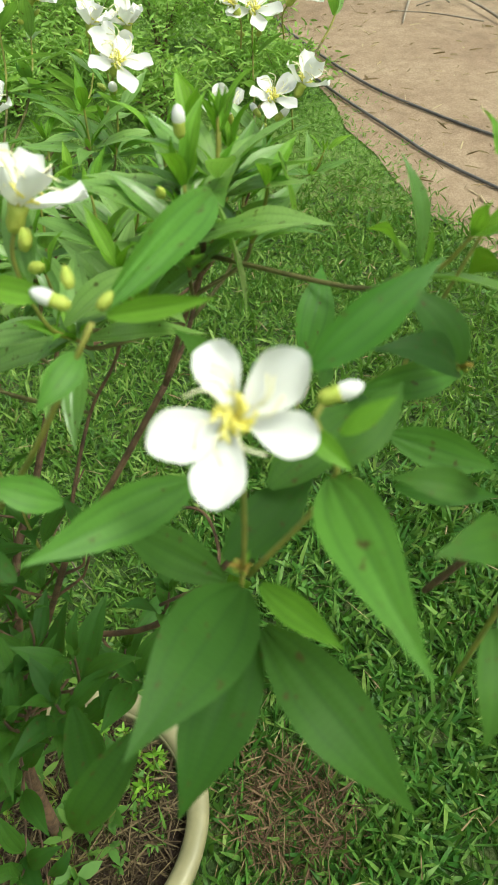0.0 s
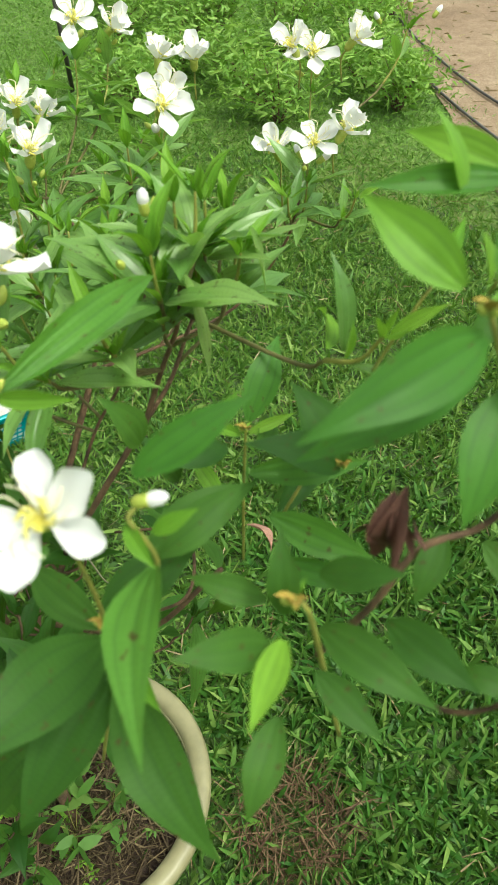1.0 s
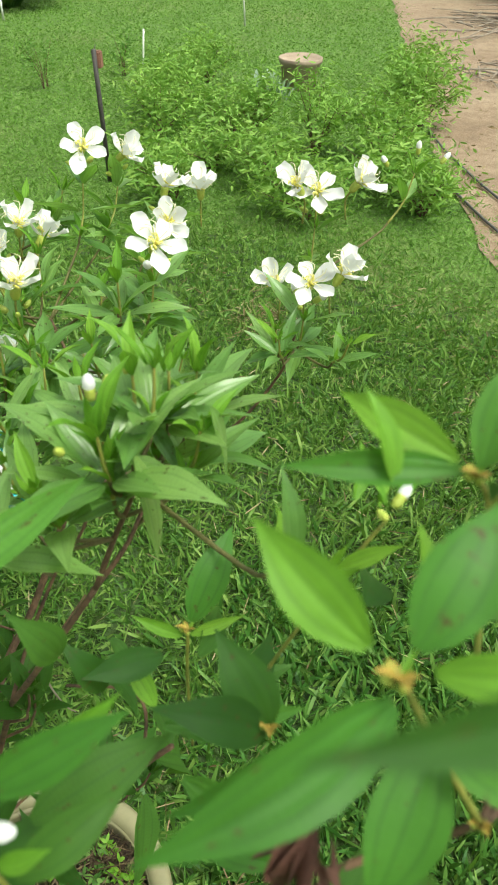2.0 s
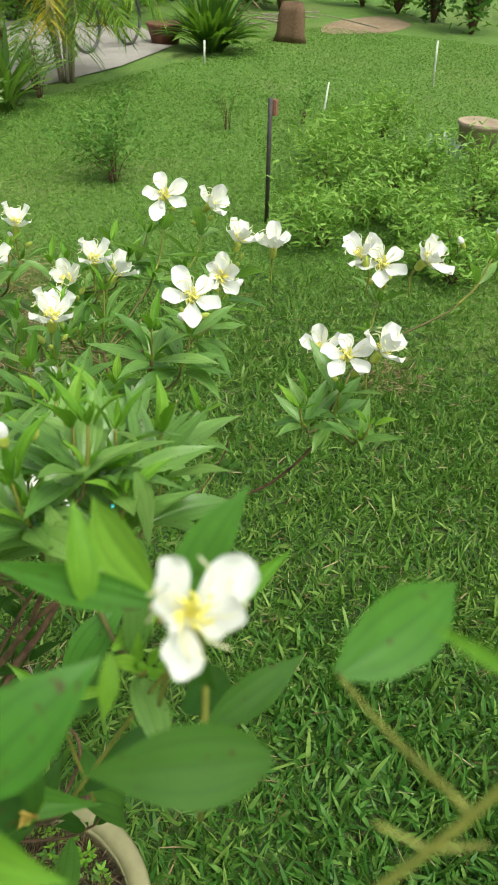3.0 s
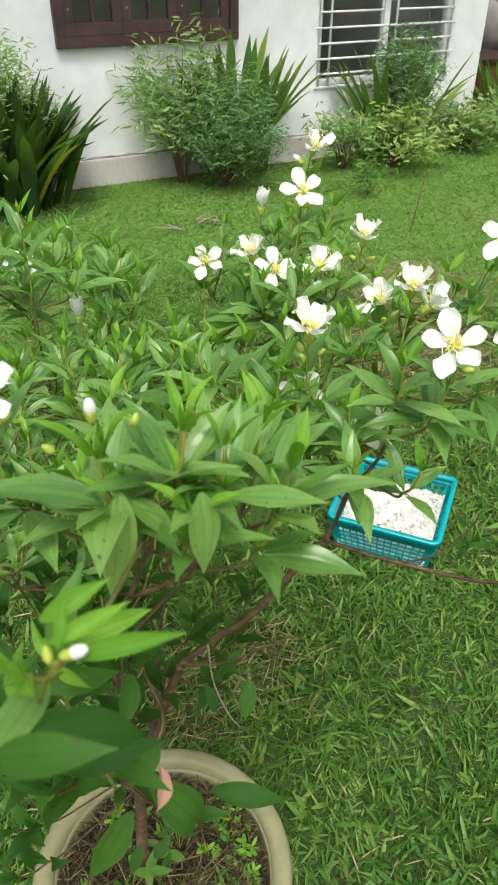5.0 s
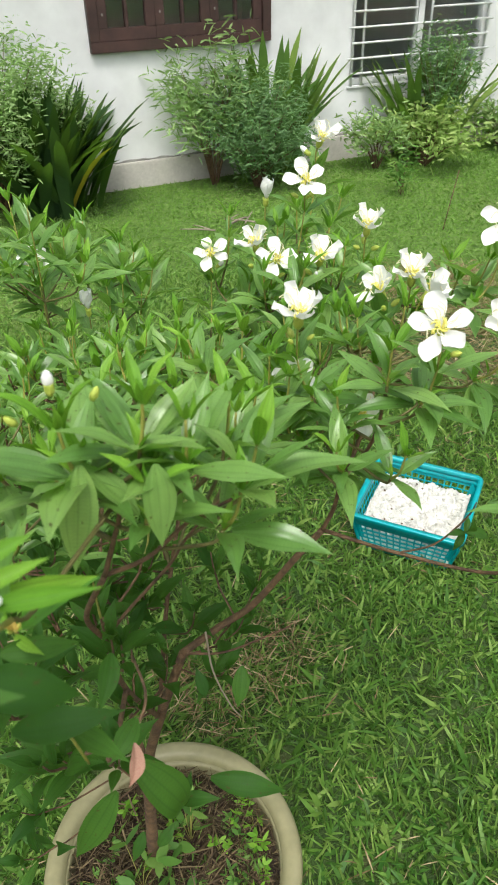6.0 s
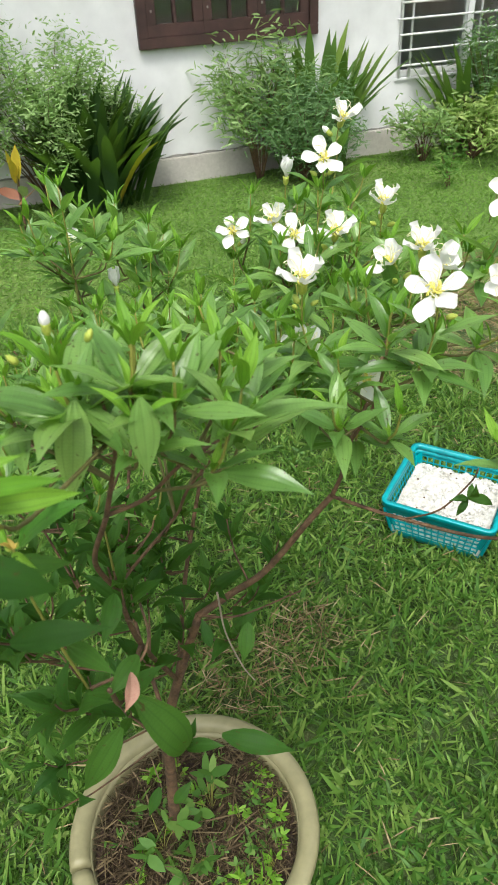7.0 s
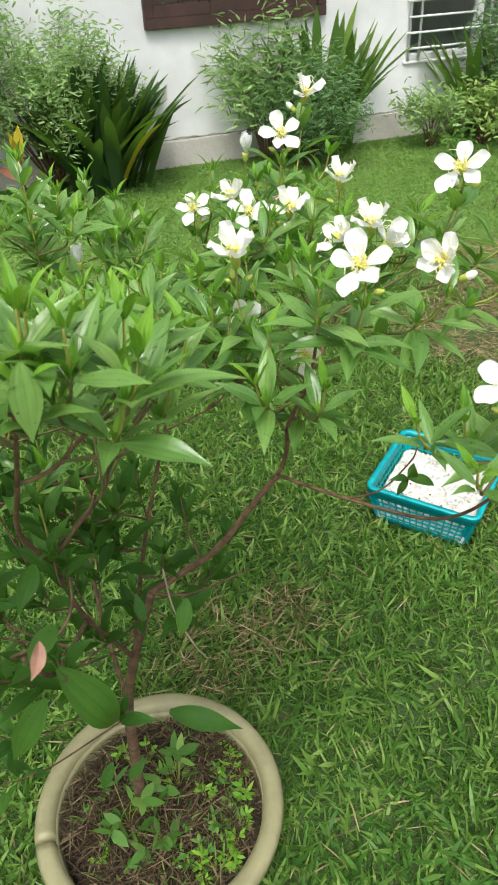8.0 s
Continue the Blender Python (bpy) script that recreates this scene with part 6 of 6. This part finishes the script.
# the crown fills up with leafy shoots, its top falling away from the house side of the pot
made = 0
while made < 90:
    a, q = R.uniform(0, 2 * math.pi), math.sqrt(R.random())
    x, y = 0.06 + 0.26 * q * math.cos(a), 0.08 + 0.46 * q * math.sin(a)
    top = 1.31 - 0.17 * (y + 0.3) - 0.10 * q * q
    if x > 0.30 - 0.2 * max(0.0, -y) or y < -0.14:
        continue
    z = top - abs(R.gauss(0, 0.052))
    spray((x, y, z), R.choice((3, 4, 4)), R.uniform(0.040, 0.060), narrow=R.random() < 0.4)
    made += 1

# the front shoots, their leaf pairs spread wide
for tip, k, ln in (((-0.033, -0.303, 1.412), 4, 0.062), ((-0.012, -0.318, 1.402), 4, 0.066), ((0.017, -0.332, 1.347), 4, 0.060), ((-0.044, -0.346, 1.385), 3, 0.056), ((0.144, -0.104, 1.304), 4, 0.060),
                   ((0.222, -0.193, 1.334), 4, 0.062), ((0.06, -0.22, 1.33), 4, 0.062), ((0.10, -0.17, 1.31), 4, 0.060), ((-0.09, -0.26, 1.36), 4, 0.060), ((0.03, -0.16, 1.33), 4, 0.058),
                   ((-0.03, -0.20, 1.32), 4, 0.060), ((0.08, -0.05, 1.31), 4, 0.060), ((-0.02, -0.08, 1.30), 4, 0.060), ((0.16, 0.0, 1.28), 4, 0.058), ((0.03, 0.05, 1.27), 4, 0.060), ((0.20, -0.26, 1.27), 3, 0.056)):
    spray(tip, k, ln, sag=8)

# leafy shoots among the blossoms
for k in range(66):
    x, y = R.uniform(0.20, 0.47), R.uniform(-0.42, 0.32)
    if -0.30 < y < -0.06 or (y < -0.2 and k % 3):
        continue
    spray((x, y, R.uniform(1.18 if y > -0.2 else 1.25, 1.33) - 0.05 * abs(y)), R.choice((3, 3, 4)), R.uniform(0.046, 0.064), narrow=R.random() < 0.5)

# older leaves lower down, round the stem, darkened in colour to stand for shade
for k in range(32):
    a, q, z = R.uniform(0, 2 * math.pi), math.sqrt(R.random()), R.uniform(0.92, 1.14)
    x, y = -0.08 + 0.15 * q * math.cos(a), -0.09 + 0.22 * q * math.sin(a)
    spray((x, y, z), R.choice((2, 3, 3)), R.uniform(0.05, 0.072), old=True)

# tall shoots at the house side, and leafy ones beneath the front blossoms
for x, y, z in ((-0.001, 0.361, 1.338), (0.108, 0.564, 1.242), (0.142, 0.46, 1.233), (-0.05, 0.40, 1.29), (0.05, 0.42, 1.27), (0.18, 0.52, 1.19), (-0.06, 0.50, 1.25), (0.06, 0.33, 1.26), (0.0, 0.45, 1.22)):
    spray((x, y, z), 5, 0.068)
for x, y, z in ((0.177, -0.179, 1.29), (0.141, -0.242, 1.28), (0.064, -0.166, 1.29), (0.068, -0.231, 1.29), (0.34, -0.123, 1.26), (0.154, -0.128, 1.29)):
    spray((x, y, z), 4, 0.058)

# ---- what grows and lies in the pot ----
n = 2600
d, a = 0.19 * np.sqrt(rng.random(n)), rng.uniform(0, 2 * math.pi, n)
p = np.stack([d * np.cos(a), d * np.sin(a), 0.182 + 0.02 * rng.random(n)], 1)
b = rng.uniform(0, 2 * math.pi, n)
w = np.stack([np.cos(b), np.sin(b), rng.normal(0.1, 0.25, n)], 1)
w /= np.linalg.norm(w, axis=1)[:, None]
lit = blade_cloud("pot_litter", p, w, rng.uniform(0.03, 0.09, n), rng.uniform(0.0016, 0.0038, n), rng.uniform(0, 0.008, n), POTSTRAW, 3)
tagged(lit, "dry brown grass litter on the potting soil", "litter", kind="stuff")


def weed(place, leaves, size, mat, label="small green weed growing in the pot"):
    """A low weed: a few stems with small broad leaflets."""
    t = thing("pot_weed", place, label, "weed", "weeds in the pot")
    base, way = [], []
    for k in range(leaves):
        u = rng.uniform(0, 2 * math.pi)
        h = size * rng.uniform(0.3, 1.0)
        q = Vector((0.6 * size * math.cos(u) * rng.random(), 0.6 * size * math.sin(u) * rng.random(), h))
        bar("stem", bend([(0, 0, 0), (q.x * 0.4, q.y * 0.4, h * 0.6), tuple(q)], 3), 0.0009, TWIG, t, 4)
        for j in range(3):
            e = u + (j - 1) * 1.3
            base.append(tuple(q))
            way.append((math.cos(e) * 0.9, math.sin(e) * 0.9, 0.25 + 0.2 * rng.normal()))
    m = len(base)
    blade_cloud("foliage", np.array(base), np.array(way), size * rng.uniform(0.35, 0.6, m), size * rng.uniform(0.16, 0.28, m), size * 0.1 * rng.random(m), mat, 3, t)
    return t


for k in range(24):
    a = 2.399 * k + 0.4
    r = 0.17 * math.sqrt((k + 0.6) / 24)
    weed((r * math.cos(a), r * math.sin(a), 0.178), int(rng.integers(4, 9)), rng.uniform(0.022, 0.040), (SMALL, YOUNG)[k % 2])
for x, y, z in ((-0.075, -0.01, 0.09), (0.035, 0.03, 0.085), (-0.02, -0.06, 0.075)):
    weed((x, y, 0.178), 7, z, SMALL, "broad-leaved green weed growing in the pot")
for k in range(14):
    a = -1.5 + 0.14 * k
    weed(((0.12 + 0.04 * (k % 2)) * math.cos(a), (0.12 + 0.04 * (k % 2)) * math.sin(a), 0.18), 7, rng.uniform(0.025, 0.04), YOUNG if k % 2 else SMALL)
m = 200
d, a = 0.175 * np.sqrt(rng.random(m)), rng.uniform(0, 2 * math.pi, m)
p = np.stack([d * np.cos(a), d * np.sin(a), 0 * a + 0.175], 1)
w = np.stack([rng.normal(0, 0.7, m), rng.normal(0, 0.7, m), 0 * a + 1], 1)
w /= np.linalg.norm(w, axis=1)[:, None]
tagged(blade_cloud("pot_grass", p, w, rng.uniform(0.03, 0.08, m), rng.uniform(0.0025, 0.006, m), rng.uniform(0, 0.03, m), GRASS, 3), "few fresh grass blades sprouting in the pot", "grass", kind="stuff")

if spare:
    sv, sf, su, ss = [], [], [], []
    for me, m in spare:
        k = len(sv)
        sv += [m @ v.co for v in me.vertices]
        uv = {}
        for lp, d in zip(me.loops, me.uv_layers[0].data):
            uv[lp.vertex_index] = tuple(d.uv)
        su += [uv[i] for i in range(len(me.vertices))]
        sf += [tuple(k + i for i in p.vertices) for p in me.polygons]
        ss += [(LEAF, YOUNG, SHADED_OLD, FRESH).index(me.materials[0])] * len(me.polygons)
    put("leaf_mass", mesh_of("leaf_mass", sv, sf, [LEAF, YOUNG, SHADED_OLD, FRESH], su, True, ss), shrub)["kind"] = "stuff"
